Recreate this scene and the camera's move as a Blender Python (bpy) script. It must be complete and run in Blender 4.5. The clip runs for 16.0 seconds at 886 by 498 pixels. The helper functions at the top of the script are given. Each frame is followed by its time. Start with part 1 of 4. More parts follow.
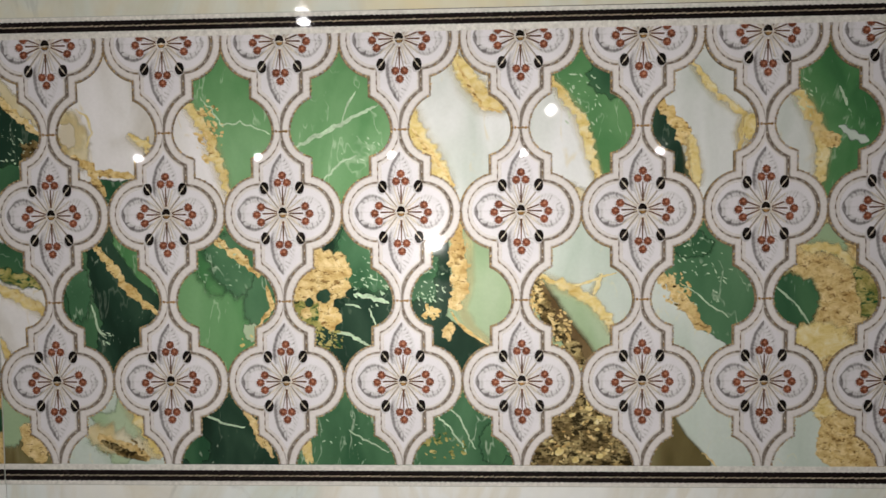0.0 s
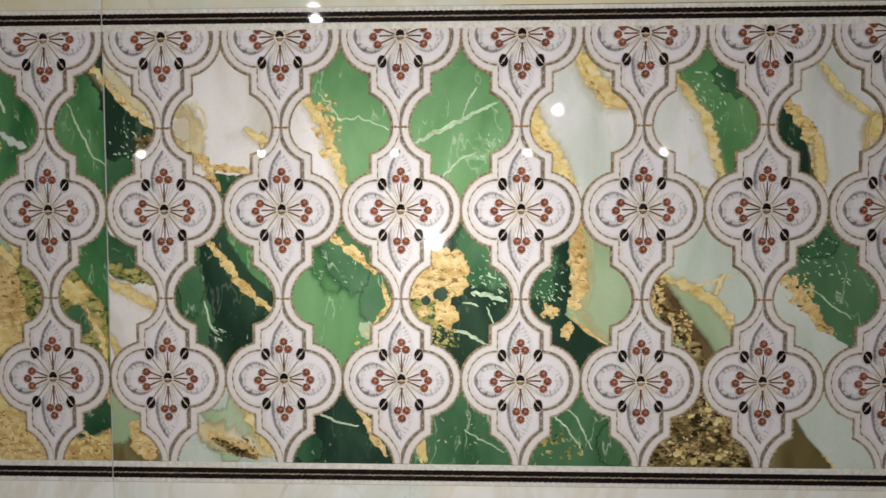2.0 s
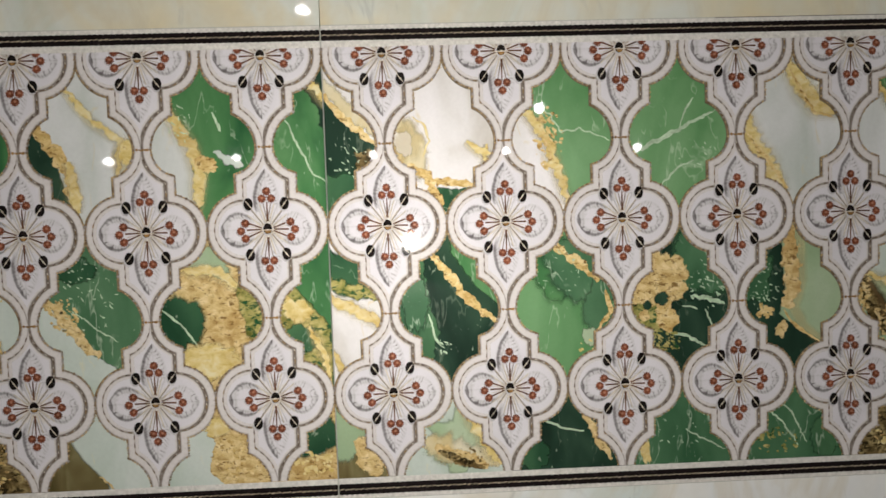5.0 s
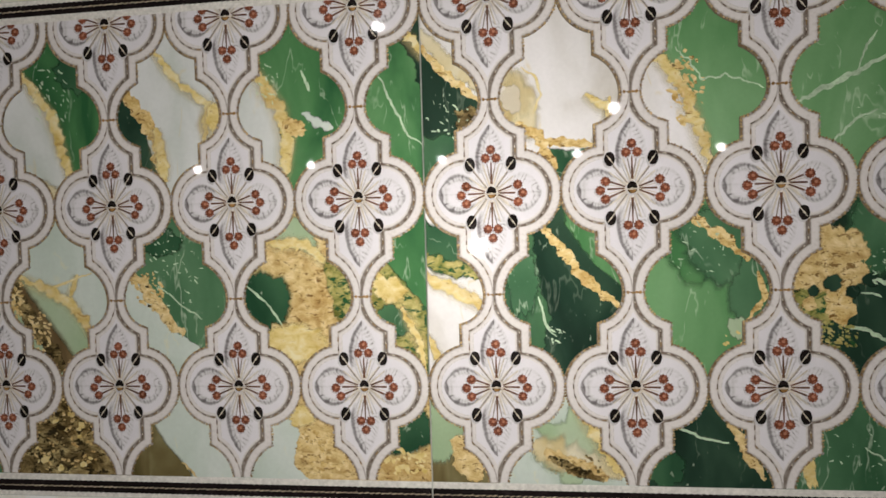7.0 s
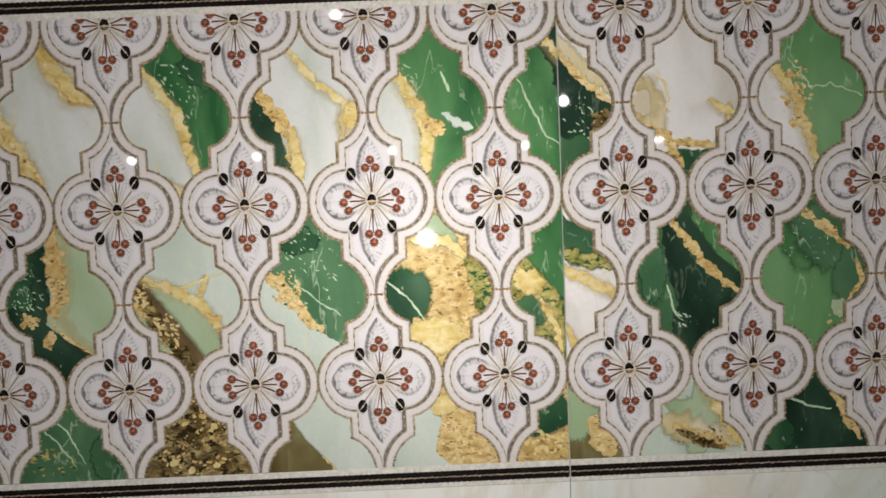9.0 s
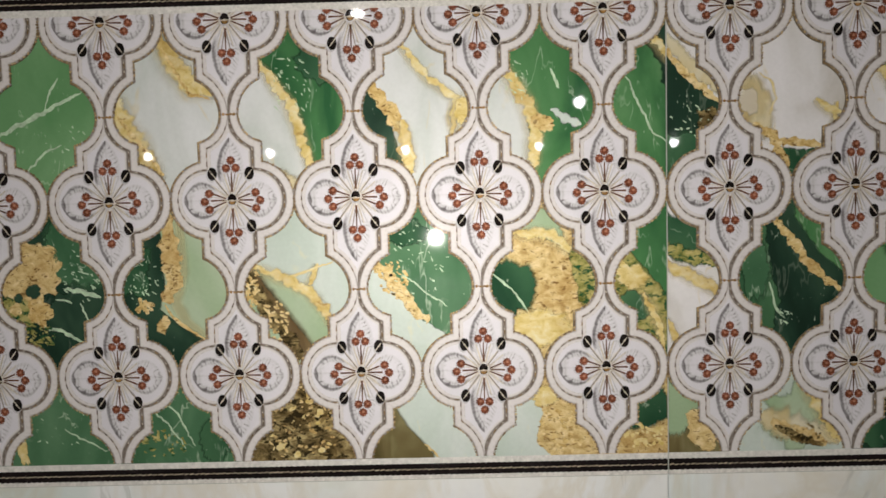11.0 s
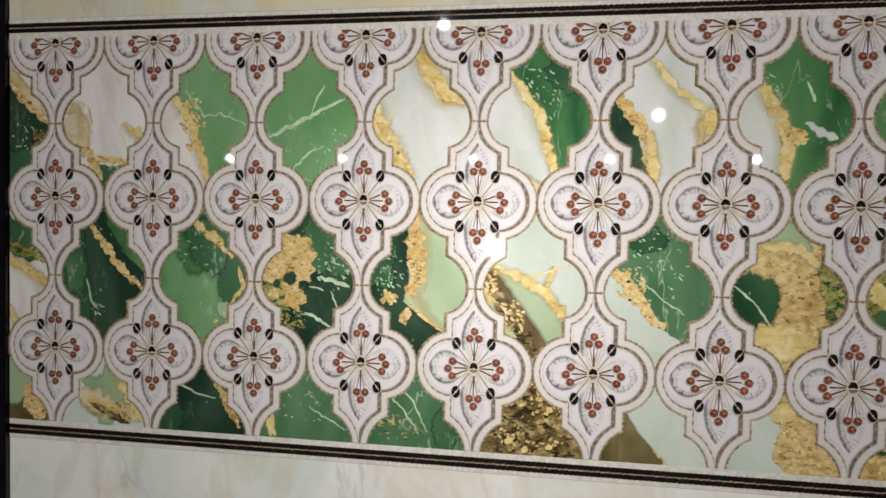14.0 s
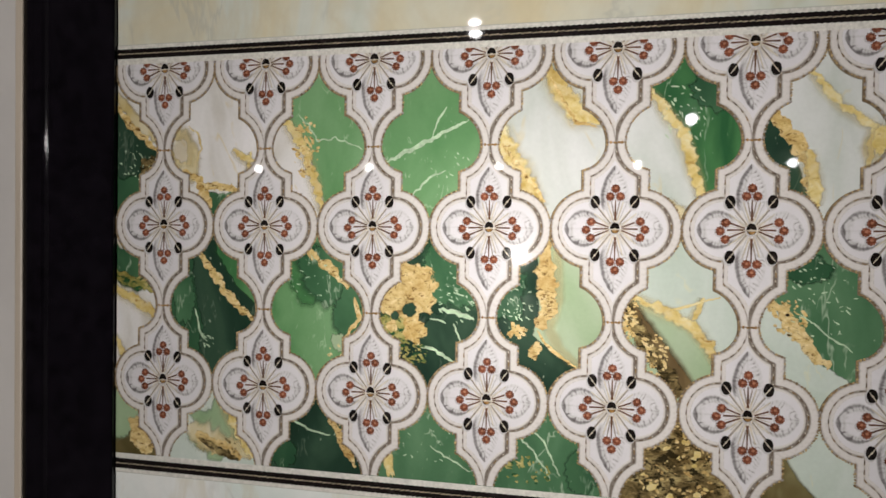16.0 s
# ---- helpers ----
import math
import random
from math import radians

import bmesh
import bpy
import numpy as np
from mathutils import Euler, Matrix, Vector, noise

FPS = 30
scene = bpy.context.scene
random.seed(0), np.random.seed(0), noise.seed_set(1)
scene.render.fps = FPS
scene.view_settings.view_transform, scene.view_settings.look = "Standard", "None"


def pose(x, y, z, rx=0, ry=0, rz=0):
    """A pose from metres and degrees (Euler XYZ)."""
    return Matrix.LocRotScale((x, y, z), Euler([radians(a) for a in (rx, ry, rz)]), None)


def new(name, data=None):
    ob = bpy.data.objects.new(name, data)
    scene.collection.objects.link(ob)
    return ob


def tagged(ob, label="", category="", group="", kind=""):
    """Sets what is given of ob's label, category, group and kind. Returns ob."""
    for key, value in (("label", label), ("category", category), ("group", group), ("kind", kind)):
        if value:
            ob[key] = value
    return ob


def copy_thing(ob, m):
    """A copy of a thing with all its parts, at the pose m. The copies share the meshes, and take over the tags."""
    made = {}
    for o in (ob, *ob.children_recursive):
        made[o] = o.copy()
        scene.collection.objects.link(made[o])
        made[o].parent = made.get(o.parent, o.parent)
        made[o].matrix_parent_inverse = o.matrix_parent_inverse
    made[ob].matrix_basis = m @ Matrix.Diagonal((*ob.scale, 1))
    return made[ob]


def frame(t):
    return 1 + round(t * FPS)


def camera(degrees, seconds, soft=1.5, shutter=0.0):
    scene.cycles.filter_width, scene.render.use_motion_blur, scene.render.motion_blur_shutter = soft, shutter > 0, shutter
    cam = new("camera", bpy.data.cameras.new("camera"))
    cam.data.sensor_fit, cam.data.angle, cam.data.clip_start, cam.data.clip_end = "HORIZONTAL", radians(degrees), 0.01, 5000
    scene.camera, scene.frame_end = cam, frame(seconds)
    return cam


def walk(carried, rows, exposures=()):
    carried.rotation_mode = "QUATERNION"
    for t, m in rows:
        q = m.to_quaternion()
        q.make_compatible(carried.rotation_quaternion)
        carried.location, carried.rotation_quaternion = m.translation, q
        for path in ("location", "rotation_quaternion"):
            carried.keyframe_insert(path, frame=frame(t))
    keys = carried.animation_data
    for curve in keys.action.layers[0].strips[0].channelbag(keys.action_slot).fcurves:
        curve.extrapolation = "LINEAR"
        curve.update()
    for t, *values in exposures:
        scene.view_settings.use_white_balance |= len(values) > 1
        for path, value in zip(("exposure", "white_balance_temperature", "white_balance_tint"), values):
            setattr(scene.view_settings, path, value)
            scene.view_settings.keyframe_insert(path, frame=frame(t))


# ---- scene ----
cam = camera(82.6, 16.0, soft=1.6)
ROW = 1.40  # height of the middle row of medallions
# seconds, x, y, height over the middle row, yaw, pitch, roll
ROWS = [
    (0.0, 0.2978, -0.3171, -0.0124, 1.65, -2.01, 0.58),
    (0.5, 0.2759, -0.3150, -0.0159, 1.65, -1.95, 0.30),
    (1.0, 0.2600, -0.3146, -0.0142, 1.90, -2.14, 0.36),
    (1.5, 0.2416, -0.3105, -0.0135, 1.58, -2.16, 0.28),
    (2.0, 0.2220, -0.3158, -0.0128, 1.48, -2.12, 0.04),
    (2.5, 0.2042, -0.3238, -0.0143, 1.82, -1.76, -0.19),
    (3.0, 0.1851, -0.3272, -0.0158, 1.86, -1.55, -0.19),
    (3.5, 0.1557, -0.3262, -0.0154, 0.57, -1.50, -0.64),
    (4.0, 0.1259, -0.3242, -0.0090, 0.18, -2.07, -0.33),
    (4.5, 0.0934, -0.3220, -0.0033, -1.15, -2.02, 0.35),
    (5.0, 0.0626, -0.3207, -0.0036, -1.76, -2.23, 1.84),
    (5.2, 0.0442, -0.3194, -0.0040, -2.01, -3.15, 1.75),
    (7.3, 0.0353, -0.2784, -0.0245, 6.21, -1.23, 1.59),
    (7.5, 0.0225, -0.2791, -0.0118, 4.35, -3.15, 2.35),
    (8.0, -0.0150, -0.2977, -0.0152, -1.17, -2.54, 2.23),
    (8.5, -0.0487, -0.3006, -0.0142, -1.60, -2.59, 2.99),
    (9.0, -0.0735, -0.3002, -0.0172, -0.46, -2.55, 2.40),
    (11.3, -0.1509, -0.3093, -0.0193, 0.41, -2.53, 1.39),
    (11.5, -0.1644, -0.3127, -0.0175, -0.11, -2.61, 0.98),
    (12.0, -0.1818, -0.3114, -0.0219, 1.69, -2.51, 0.48),
    (12.5, -0.2026, -0.3156, -0.0194, 2.42, -1.80, 0.48),
    (13.0, -0.2131, -0.3193, -0.0215, 4.02, -1.27, -0.13),
    (13.5, -0.2283, -0.3207, -0.0220, 5.81, -1.41, -0.76),
    (14.0, -0.2453, -0.3246, -0.0222, 6.87, -1.49, -1.22),
    (14.5, -0.2612, -0.3198, -0.0228, 6.32, -1.26, -1.63),
    (15.0, -0.2745, -0.2972, -0.0197, 5.40, -1.94, -1.06),
    (15.5, -0.2948, -0.3056, -0.0130, 7.19, -1.36, -0.70),
    (16.0, -0.3145, -0.3142, -0.0096, 9.38, -0.74, -0.80),
]
walk(cam, [(t, pose(x, y, ROW + z, 90 + pitch, roll, yaw)) for t, x, y, z, yaw, pitch, roll in ROWS])

# ---- world and light ----
world = bpy.data.worlds.new("world")
scene.world = world
world.use_nodes = True
world.node_tree.nodes["Background"].inputs["Color"].default_value = (0.5, 0.5, 0.55, 1)
world.node_tree.nodes["Background"].inputs["Strength"].default_value = 0.05
# first strength: an added far lamp that stands in for the camera flash
FLASH, BULB = 9300.0, 60.0
scene.view_settings.exposure = 0.0
MM = 0.001


# ---- materials ----
def material(name):
    m = bpy.data.materials.new(name)
    m.use_nodes = True
    return m, m.node_tree, m.node_tree.nodes["Principled BSDF"]


def add(nt, kind, **values):
    n = nt.nodes.new(kind)
    for key, value in values.items():
        n.inputs[key.replace("_", " ")].default_value = value
    return n


def noise_of(nt, scale, detail=3.0, rough=0.55, distort=0.0, stretch=None, shift=True):
    """Fractal noise in object space, shifted from object to object."""
    tc = nt.nodes.new("ShaderNodeTexCoord")
    mp = nt.nodes.new("ShaderNodeMapping")
    nt.links.new(tc.outputs["Object"], mp.inputs["Vector"])
    if stretch:
        mp.inputs["Rotation"].default_value = (0, stretch[0], 0)
        mp.inputs["Scale"].default_value = (stretch[1], 1, stretch[2])
    out = mp.outputs["Vector"]
    if shift:
        info = nt.nodes.new("ShaderNodeObjectInfo")
        mul = nt.nodes.new("ShaderNodeMath")
        mul.operation = "MULTIPLY"
        mul.inputs[1].default_value = 3.7
        nt.links.new(info.outputs["Random"], mul.inputs[0])
        plus = nt.nodes.new("ShaderNodeVectorMath")
        plus.operation = "ADD"
        nt.links.new(out, plus.inputs[0])
        nt.links.new(mul.outputs[0], plus.inputs[1])
        out = plus.outputs[0]
    n = add(nt, "ShaderNodeTexNoise", Scale=scale, Detail=detail, Roughness=rough, Distortion=distort)
    nt.links.new(out, n.inputs["Vector"])
    return n.outputs["Fac"]


def ramp(nt, fac, stops):
    r = nt.nodes.new("ShaderNodeValToRGB")
    while len(r.color_ramp.elements) < len(stops):
        r.color_ramp.elements.new(0.5)
    for e, (p, c) in zip(r.color_ramp.elements, stops):
        e.position = p
        e.color = (*c, 1) if len(c) == 3 else c
    nt.links.new(fac, r.inputs["Fac"])
    return r.outputs["Color"]


def mixed(nt, fac, a, b, mode="MIX"):
    n = nt.nodes.new("ShaderNodeMix")
    n.data_type, n.blend_type = "RGBA", mode
    for socket, value in ((n.inputs["Factor"], fac), (n.inputs["A"], a), (n.inputs["B"], b)):
        if isinstance(value, (int, float)):
            socket.default_value = value
        elif isinstance(value, tuple):
            socket.default_value = (*value, 1)
        else:
            nt.links.new(value, socket)
    return n.outputs["Result"]


def gray(v):
    return (v, v, v)


LUSTRE, SHEEN_ROUGH = 0.63, 0.53  # metallic share and roughness, set to imitate flash falloff from mid-view


def finish(nt, bsdf, color, rough=0.04, relief=0.0, relief_scale=900.0, glazed=True):
    nt.links.new(color, bsdf.inputs["Base Color"])
    bsdf.inputs["IOR"].default_value = 1.5
    if glazed:
        bsdf.inputs["Metallic"].default_value = LUSTRE
        bsdf.inputs["Roughness"].default_value = SHEEN_ROUGH
        bsdf.inputs["Specular IOR Level"].default_value = 0.0
        bsdf.inputs["Coat Weight"].default_value = 1.0
    r = nt.nodes.new("ShaderNodeMapRange")
    r.inputs["To Min"].default_value, r.inputs["To Max"].default_value = rough * 0.8, rough * 1.3
    nt.links.new(noise_of(nt, 60.0), r.inputs["Value"])
    nt.links.new(r.outputs["Result"], bsdf.inputs["Coat Roughness" if glazed else "Roughness"])
    if relief:
        b = add(nt, "ShaderNodeBump", Strength=relief, Distance=0.0002)
        nt.links.new(noise_of(nt, relief_scale), b.inputs["Height"])
        nt.links.new(b.outputs["Normal"], bsdf.inputs["Normal"])


def feather(nt, bsdf, sharp, scale, blur=0.02, most=1.0):
    """Breaks up and thins the rim of an inlaid piece; its mesh carries how deep inside the rim a point lies."""
    held = min(0.75, 1.8 * blur)
    depth = nt.nodes.new("ShaderNodeAttribute")
    depth.attribute_name = "inside"
    broken = ramp(nt, noise_of(nt, scale, 5.0, 0.65, 0.3, (0.7, 1.0, 0.7)), [(0.25, gray(0.5 * held)), (0.75, gray(1.0 - 0.5 * held))])
    minus = nt.nodes.new("ShaderNodeMath")
    minus.operation = "SUBTRACT"
    nt.links.new(depth.outputs["Fac"], minus.inputs[0])
    nt.links.new(broken, minus.inputs[1])
    dots = nt.nodes.new("ShaderNodeMapRange")  # the print's fine raster, which thins towards the rim
    dots.inputs["From Min"].default_value, dots.inputs["From Max"].default_value = 0.3, 0.7
    dots.inputs["To Min"].default_value, dots.inputs["To Max"].default_value = -sharp, sharp
    nt.links.new(noise_of(nt, 3600.0, 1.0, 0.5), dots.inputs["Value"])
    plus = nt.nodes.new("ShaderNodeMath")
    nt.links.new(minus.outputs[0], plus.inputs[0])
    nt.links.new(dots.outputs["Result"], plus.inputs[1])
    wide = nt.nodes.new("ShaderNodeMapRange")
    wide.inputs["From Min"].default_value, wide.inputs["From Max"].default_value = -0.18 - blur, -0.18 + blur
    wide.inputs["To Max"].default_value = most
    wide.interpolation_type = "SMOOTHSTEP"
    nt.links.new(plus.outputs[0], wide.inputs["Value"])
    nt.links.new(wide.outputs["Result"], bsdf.inputs["Alpha"])


def glaze(name, color, spread=0.18, grain=700.0, rough=0.026, blotch=120.0):
    """Glazed, printed ceramic colour with cloudiness and fine grain."""
    m, nt, bsdf = material(name)
    c = np.array(color)
    lo, hi = tuple(c * (1 - spread)), tuple(np.minimum(c * (1 + spread), 0.9))
    base = ramp(nt, noise_of(nt, blotch), [(0.3, lo), (0.7, hi)])
    grainy = ramp(nt, noise_of(nt, grain, 4.0), [(0.3, gray(1 - spread)), (0.6, gray(1.0))])
    finish(nt, bsdf, mixed(nt, 1.0, base, grainy, "MULTIPLY"), rough)
    return m


def stone(name, dark, mid, light, cloud=28.0, veins=0.0, vein_color=(0.6, 0.72, 0.55), vein_scale=34.0, specks=0.0, sharp=0.12, rim=110.0, blur=0.02):
    """Printed marble: soft clouds along a diagonal grain, with thin broken veins."""
    m, nt, bsdf = material(name)
    color = ramp(nt, noise_of(nt, cloud, 3.0, 0.5, 0.6, (0.7, 1.0, 0.45)), [(0.28, dark), (0.5, mid), (0.74, light)])
    fine = ramp(nt, noise_of(nt, 420.0, 4.0), [(0.3, gray(0.95)), (0.7, gray(1.0))])
    color = mixed(nt, 1.0, color, fine, "MULTIPLY")
    if veins:
        line = ramp(nt, noise_of(nt, vein_scale, 4.0, 0.6, 0.4, (0.75, 1.0, 0.4)), [(0.488, gray(0)), (0.5, gray(veins)), (0.512, gray(0))])
        gap = ramp(nt, noise_of(nt, 75.0, 2.0), [(0.46, gray(0)), (0.6, gray(1))])
        color = mixed(nt, mixed(nt, 1.0, line, gap, "MULTIPLY"), color, vein_color)
    if specks:
        dot = ramp(nt, noise_of(nt, 330.0, 2.0, 0.5, 0.3, (0.75, 1.0, 0.5)), [(0.68, gray(0)), (0.73, gray(specks))])
        zone = ramp(nt, noise_of(nt, 40.0, 2.0), [(0.5, gray(0)), (0.62, gray(1))])
        color = mixed(nt, mixed(nt, 1.0, dot, zone, "MULTIPLY"), color, vein_color)
    finish(nt, bsdf, color, 0.026)
    feather(nt, bsdf, sharp, rim, blur)
    return m


GREEN = stone("green_marble", (0.03, 0.115, 0.045), (0.075, 0.21, 0.08), (0.14, 0.3, 0.13), veins=0.4, specks=0.5, sharp=0.1, rim=40.0, blur=0.45)
SOFT_GREEN = stone("soft_green_marble", (0.1, 0.255, 0.1), (0.165, 0.335, 0.155), (0.23, 0.41, 0.215), veins=0.4, specks=0.35, sharp=0.1, rim=60.0, blur=0.3)
GREY_GREEN = stone("grey_green_marble", (0.04, 0.115, 0.055), (0.075, 0.175, 0.09), (0.12, 0.24, 0.13), veins=0.5, specks=0.55, sharp=0.1, rim=40.0, blur=0.5)
DEEP_GREEN = stone("deep_green_marble", (0.02, 0.065, 0.033), (0.045, 0.12, 0.06), (0.085, 0.19, 0.09), veins=0.45, specks=0.6, sharp=0.1, rim=60.0, blur=0.3)
BLACK_GREEN = stone("black_green_marble", (0.01, 0.022, 0.015), (0.02, 0.048, 0.031), (0.05, 0.1, 0.062), veins=0.12, specks=0.6, sharp=0.1, rim=40.0, blur=0.3)
SAGE = stone("sage_onyx", (0.26, 0.38, 0.22), (0.36, 0.47, 0.3), (0.47, 0.56, 0.41), cloud=22.0, sharp=0.15, rim=40.0, blur=0.35)
MINT = stone("mint_onyx", (0.45, 0.54, 0.46), (0.565, 0.635, 0.58), (0.66, 0.7, 0.67), cloud=26.0, veins=0.35, vein_color=(0.75, 0.68, 0.4), sharp=0.15, rim=40.0, blur=0.4)
WHITE = stone("white_marble", (0.48, 0.54, 0.49), (0.64, 0.665, 0.65), (0.74, 0.75, 0.76), cloud=30.0, veins=0.4, vein_color=(0.66, 0.54, 0.27), vein_scale=16.0, sharp=0.15, rim=50.0, blur=0.25)
SNOW = stone("snow_white_marble", (0.56, 0.53, 0.48), (0.74, 0.725, 0.72), (0.82, 0.8, 0.82), cloud=30.0, veins=0.6, vein_color=(0.66, 0.54, 0.27), vein_scale=14.0, sharp=0.15, rim=50.0, blur=0.25)
OLIVE = stone("olive_onyx", (0.08, 0.062, 0.022), (0.16, 0.13, 0.055), (0.3, 0.28, 0.15), cloud=40.0, sharp=0.1, rim=40.0, blur=0.6)
BARK = stone("brown_onyx", (0.1, 0.065, 0.03), (0.19, 0.135, 0.065), (0.36, 0.3, 0.16), cloud=40.0, sharp=0.1, rim=40.0, blur=0.6)
CREAM_STONE = stone("cream_marble", (0.55, 0.43, 0.19), (0.65, 0.57, 0.36), (0.73, 0.69, 0.55), cloud=60.0, sharp=0.3, rim=45.0, blur=0.5)


def wash(name, color, most):
    """A thin, soft stain of colour that spreads from a gold vein into the marble round it."""
    m, nt, bsdf = material(name)
    c = np.array(color)
    finish(nt, bsdf, ramp(nt, noise_of(nt, 70.0, 4.0), [(0.3, tuple(c * 0.8)), (0.7, tuple(c * 1.15))]), 0.026)
    feather(nt, bsdf, 0.1, 60.0, 0.8, most)
    return m


YELLOW_WASH = wash("yellow_ochre_stain", (0.7, 0.58, 0.3), 0.38)


def gold_foil(name, low, mid, high, dark, scale, hole, sharp=0.06, rim=220.0, blur=0.03):
    """Crumbled gold leaf: small flakes with dark cracks between them."""
    m, nt, bsdf = material(name)
    cloud = ramp(nt, noise_of(nt, scale, 5.0, 0.66, 0.5, (0.75, 0.75, 1.0)), [(0.33, low), (0.48, mid), (0.68, high)])
    crack = ramp(nt, noise_of(nt, scale * 1.7, 5.0, 0.7, 0.6, (0.7, 0.6, 1.1)), [(hole - 0.05, gray(1)), (hole, gray(0))])
    patina = ramp(nt, noise_of(nt, 55.0, 3.0, 0.5, 0.4, (0.75, 0.6, 1.0)), [(0.3, (0.8, 0.72, 0.6)), (0.5, gray(1.0))])
    color = mixed(nt, 1.0, mixed(nt, crack, cloud, dark), patina, "MULTIPLY")
    finish(nt, bsdf, color, 0.026, 0.08)
    feather(nt, bsdf, sharp, rim, blur)
    return m


GOLD = gold_foil("gold_foil", (0.46, 0.3, 0.1), (0.68, 0.51, 0.22), (0.83, 0.71, 0.43), (0.2, 0.11, 0.03), 230.0, 0.44)
PALE_GOLD = gold_foil("pale_gold_wash", (0.58, 0.44, 0.14), (0.71, 0.58, 0.26), (0.77, 0.7, 0.45), (0.42, 0.27, 0.08), 170.0, 0.385, 0.3, 110.0, 0.2)
TAN_GOLD = gold_foil("tan_gold_foil", (0.45, 0.3, 0.115), (0.63, 0.475, 0.215), (0.8, 0.66, 0.38), (0.23, 0.14, 0.05), 230.0, 0.44, 0.1, 180.0, 0.06)
CRUMB = gold_foil("gold_crumbs_on_brown", (0.075, 0.055, 0.022), (0.18, 0.13, 0.055), (0.52, 0.42, 0.2), (0.032, 0.025, 0.012), 150.0, 0.5, 0.2, 150.0, 0.1)
MOSS_GOLD = gold_foil("gold_flecks_on_green", (0.13, 0.15, 0.035), (0.33, 0.31, 0.1), (0.6, 0.5, 0.22), (0.025, 0.09, 0.035), 150.0, 0.48, 0.15, 130.0, 0.2)
VEIN = glaze("pale_vein", (0.5, 0.64, 0.46), 0.25)

FIELD = glaze("white_glaze", (0.7, 0.68, 0.715), 0.025)
BROWN_BEAD = glaze("brown_bead_edge", (0.25, 0.165, 0.085), 0.4, 500.0)
HALO = glaze("dark_outline_glaze", (0.22, 0.175, 0.125), 0.3, 500.0)
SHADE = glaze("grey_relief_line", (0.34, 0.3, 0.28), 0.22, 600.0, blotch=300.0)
STITCH = glaze("dark_brown_stitch", (0.17, 0.125, 0.095), 0.4)
LEAF_PALE = glaze("pale_grey_ruffle", (0.55, 0.53, 0.545), 0.12, 500.0)
THREAD = glaze("brown_thread", (0.15, 0.078, 0.05), 0.35)
CREAM_THREAD = glaze("cream_thread", (0.6, 0.54, 0.45), 0.2)
BERRY = glaze("red_brown_bead", (0.215, 0.068, 0.038), 0.35, 700.0)
BERRY_LIGHT = glaze("light_red_bead_top", (0.42, 0.19, 0.12), 0.2)
ONYX = glaze("black_bead", (0.018, 0.014, 0.013), 0.4)
GILT = glaze("gilt_stitch", (0.6, 0.54, 0.45), 0.25)
AMBER = glaze("amber_knot", (0.36, 0.2, 0.07), 0.35, 500.0)
LACE = glaze("grey_ivory_lace", (0.71, 0.69, 0.65), 0.14, 900.0, blotch=400.0)
ROPE = glaze("black_rope_glaze", (0.016, 0.012, 0.012), 0.4)
STRAND = glaze("tan_twisted_strand", (0.5, 0.42, 0.31), 0.35)


def pale_marble(name, cool, mid, warm):
    m, nt, bsdf = material(name)
    base = ramp(nt, noise_of(nt, 7.5, 4.0, 0.55, 1.4, (0.75, 1.0, 0.6)), [(0.34, cool), (0.5, mid), (0.68, warm)])
    smudge = ramp(nt, noise_of(nt, 9.0, 5.0, 0.6, 1.5, (-0.7, 1.0, 0.5)), [(0.45, gray(0)), (0.52, gray(0.3)), (0.6, gray(0))])
    color = mixed(nt, smudge, base, (0.58, 0.49, 0.31))
    line = ramp(nt, noise_of(nt, 7.0, 6.0, 0.62, 0.9, (0.8, 1.0, 0.45)), [(0.485, gray(0)), (0.5, gray(0.4)), (0.515, gray(0))])
    broken = ramp(nt, noise_of(nt, 14.0, 2.0), [(0.48, gray(0)), (0.6, gray(1))])
    color = mixed(nt, mixed(nt, 1.0, line, broken, "MULTIPLY"), color, (0.42, 0.43, 0.4))
    fine = ramp(nt, noise_of(nt, 130.0, 5.0), [(0.3, gray(0.96)), (0.7, gray(1.0))])
    finish(nt, bsdf, mixed(nt, 1.0, color, fine, "MULTIPLY"), 0.026)
    return m


PALE = pale_marble("pale_cream_marble", (0.56, 0.61, 0.53), (0.66, 0.68, 0.62), (0.7, 0.62, 0.42))
PALE_LOW = pale_marble("pale_white_marble", (0.7, 0.76, 0.735), (0.81, 0.82, 0.815), (0.82, 0.81, 0.76))


def plain(name, color, rough, spread=0.12, scale=6.0):
    m, nt, bsdf = material(name)
    c = np.array(color)
    base = ramp(nt, noise_of(nt, scale, 5.0), [(0.3, tuple(c * (1 - spread))), (0.7, tuple(c * (1 + spread)))])
    finish(nt, bsdf, base, rough, 0.1, 250.0, False)
    return m


CLAY = plain("tile_body", (0.6, 0.56, 0.5), 0.5, 0.1)
GROUT = plain("pale_grout", (0.42, 0.43, 0.39), 0.6, 0.1, 300.0)
# near-black tone that paints the shade inside an open joint
SHADOW_GAP = plain("shadow_gap_tone", (0.1, 0.095, 0.085), 0.6, 0.3, 200.0)
GRANITE = plain("polished_black_granite", (0.005, 0.004, 0.006), 0.08, 0.4, 90.0)
PLASTER = plain("off_white_plaster", (0.42, 0.4, 0.395), 0.7)
EDGE = plain("beige_edge_strip", (0.42, 0.36, 0.3), 0.4)
ROOM_WALL = plain("grey_room_paint", (0.03, 0.028, 0.028), 0.8)
ROOM_FLOOR = plain("grey_floor_tile", (0.025, 0.023, 0.022), 0.8)
TUBE = plain("matt_black_metal", (0.012, 0.012, 0.012), 0.8)
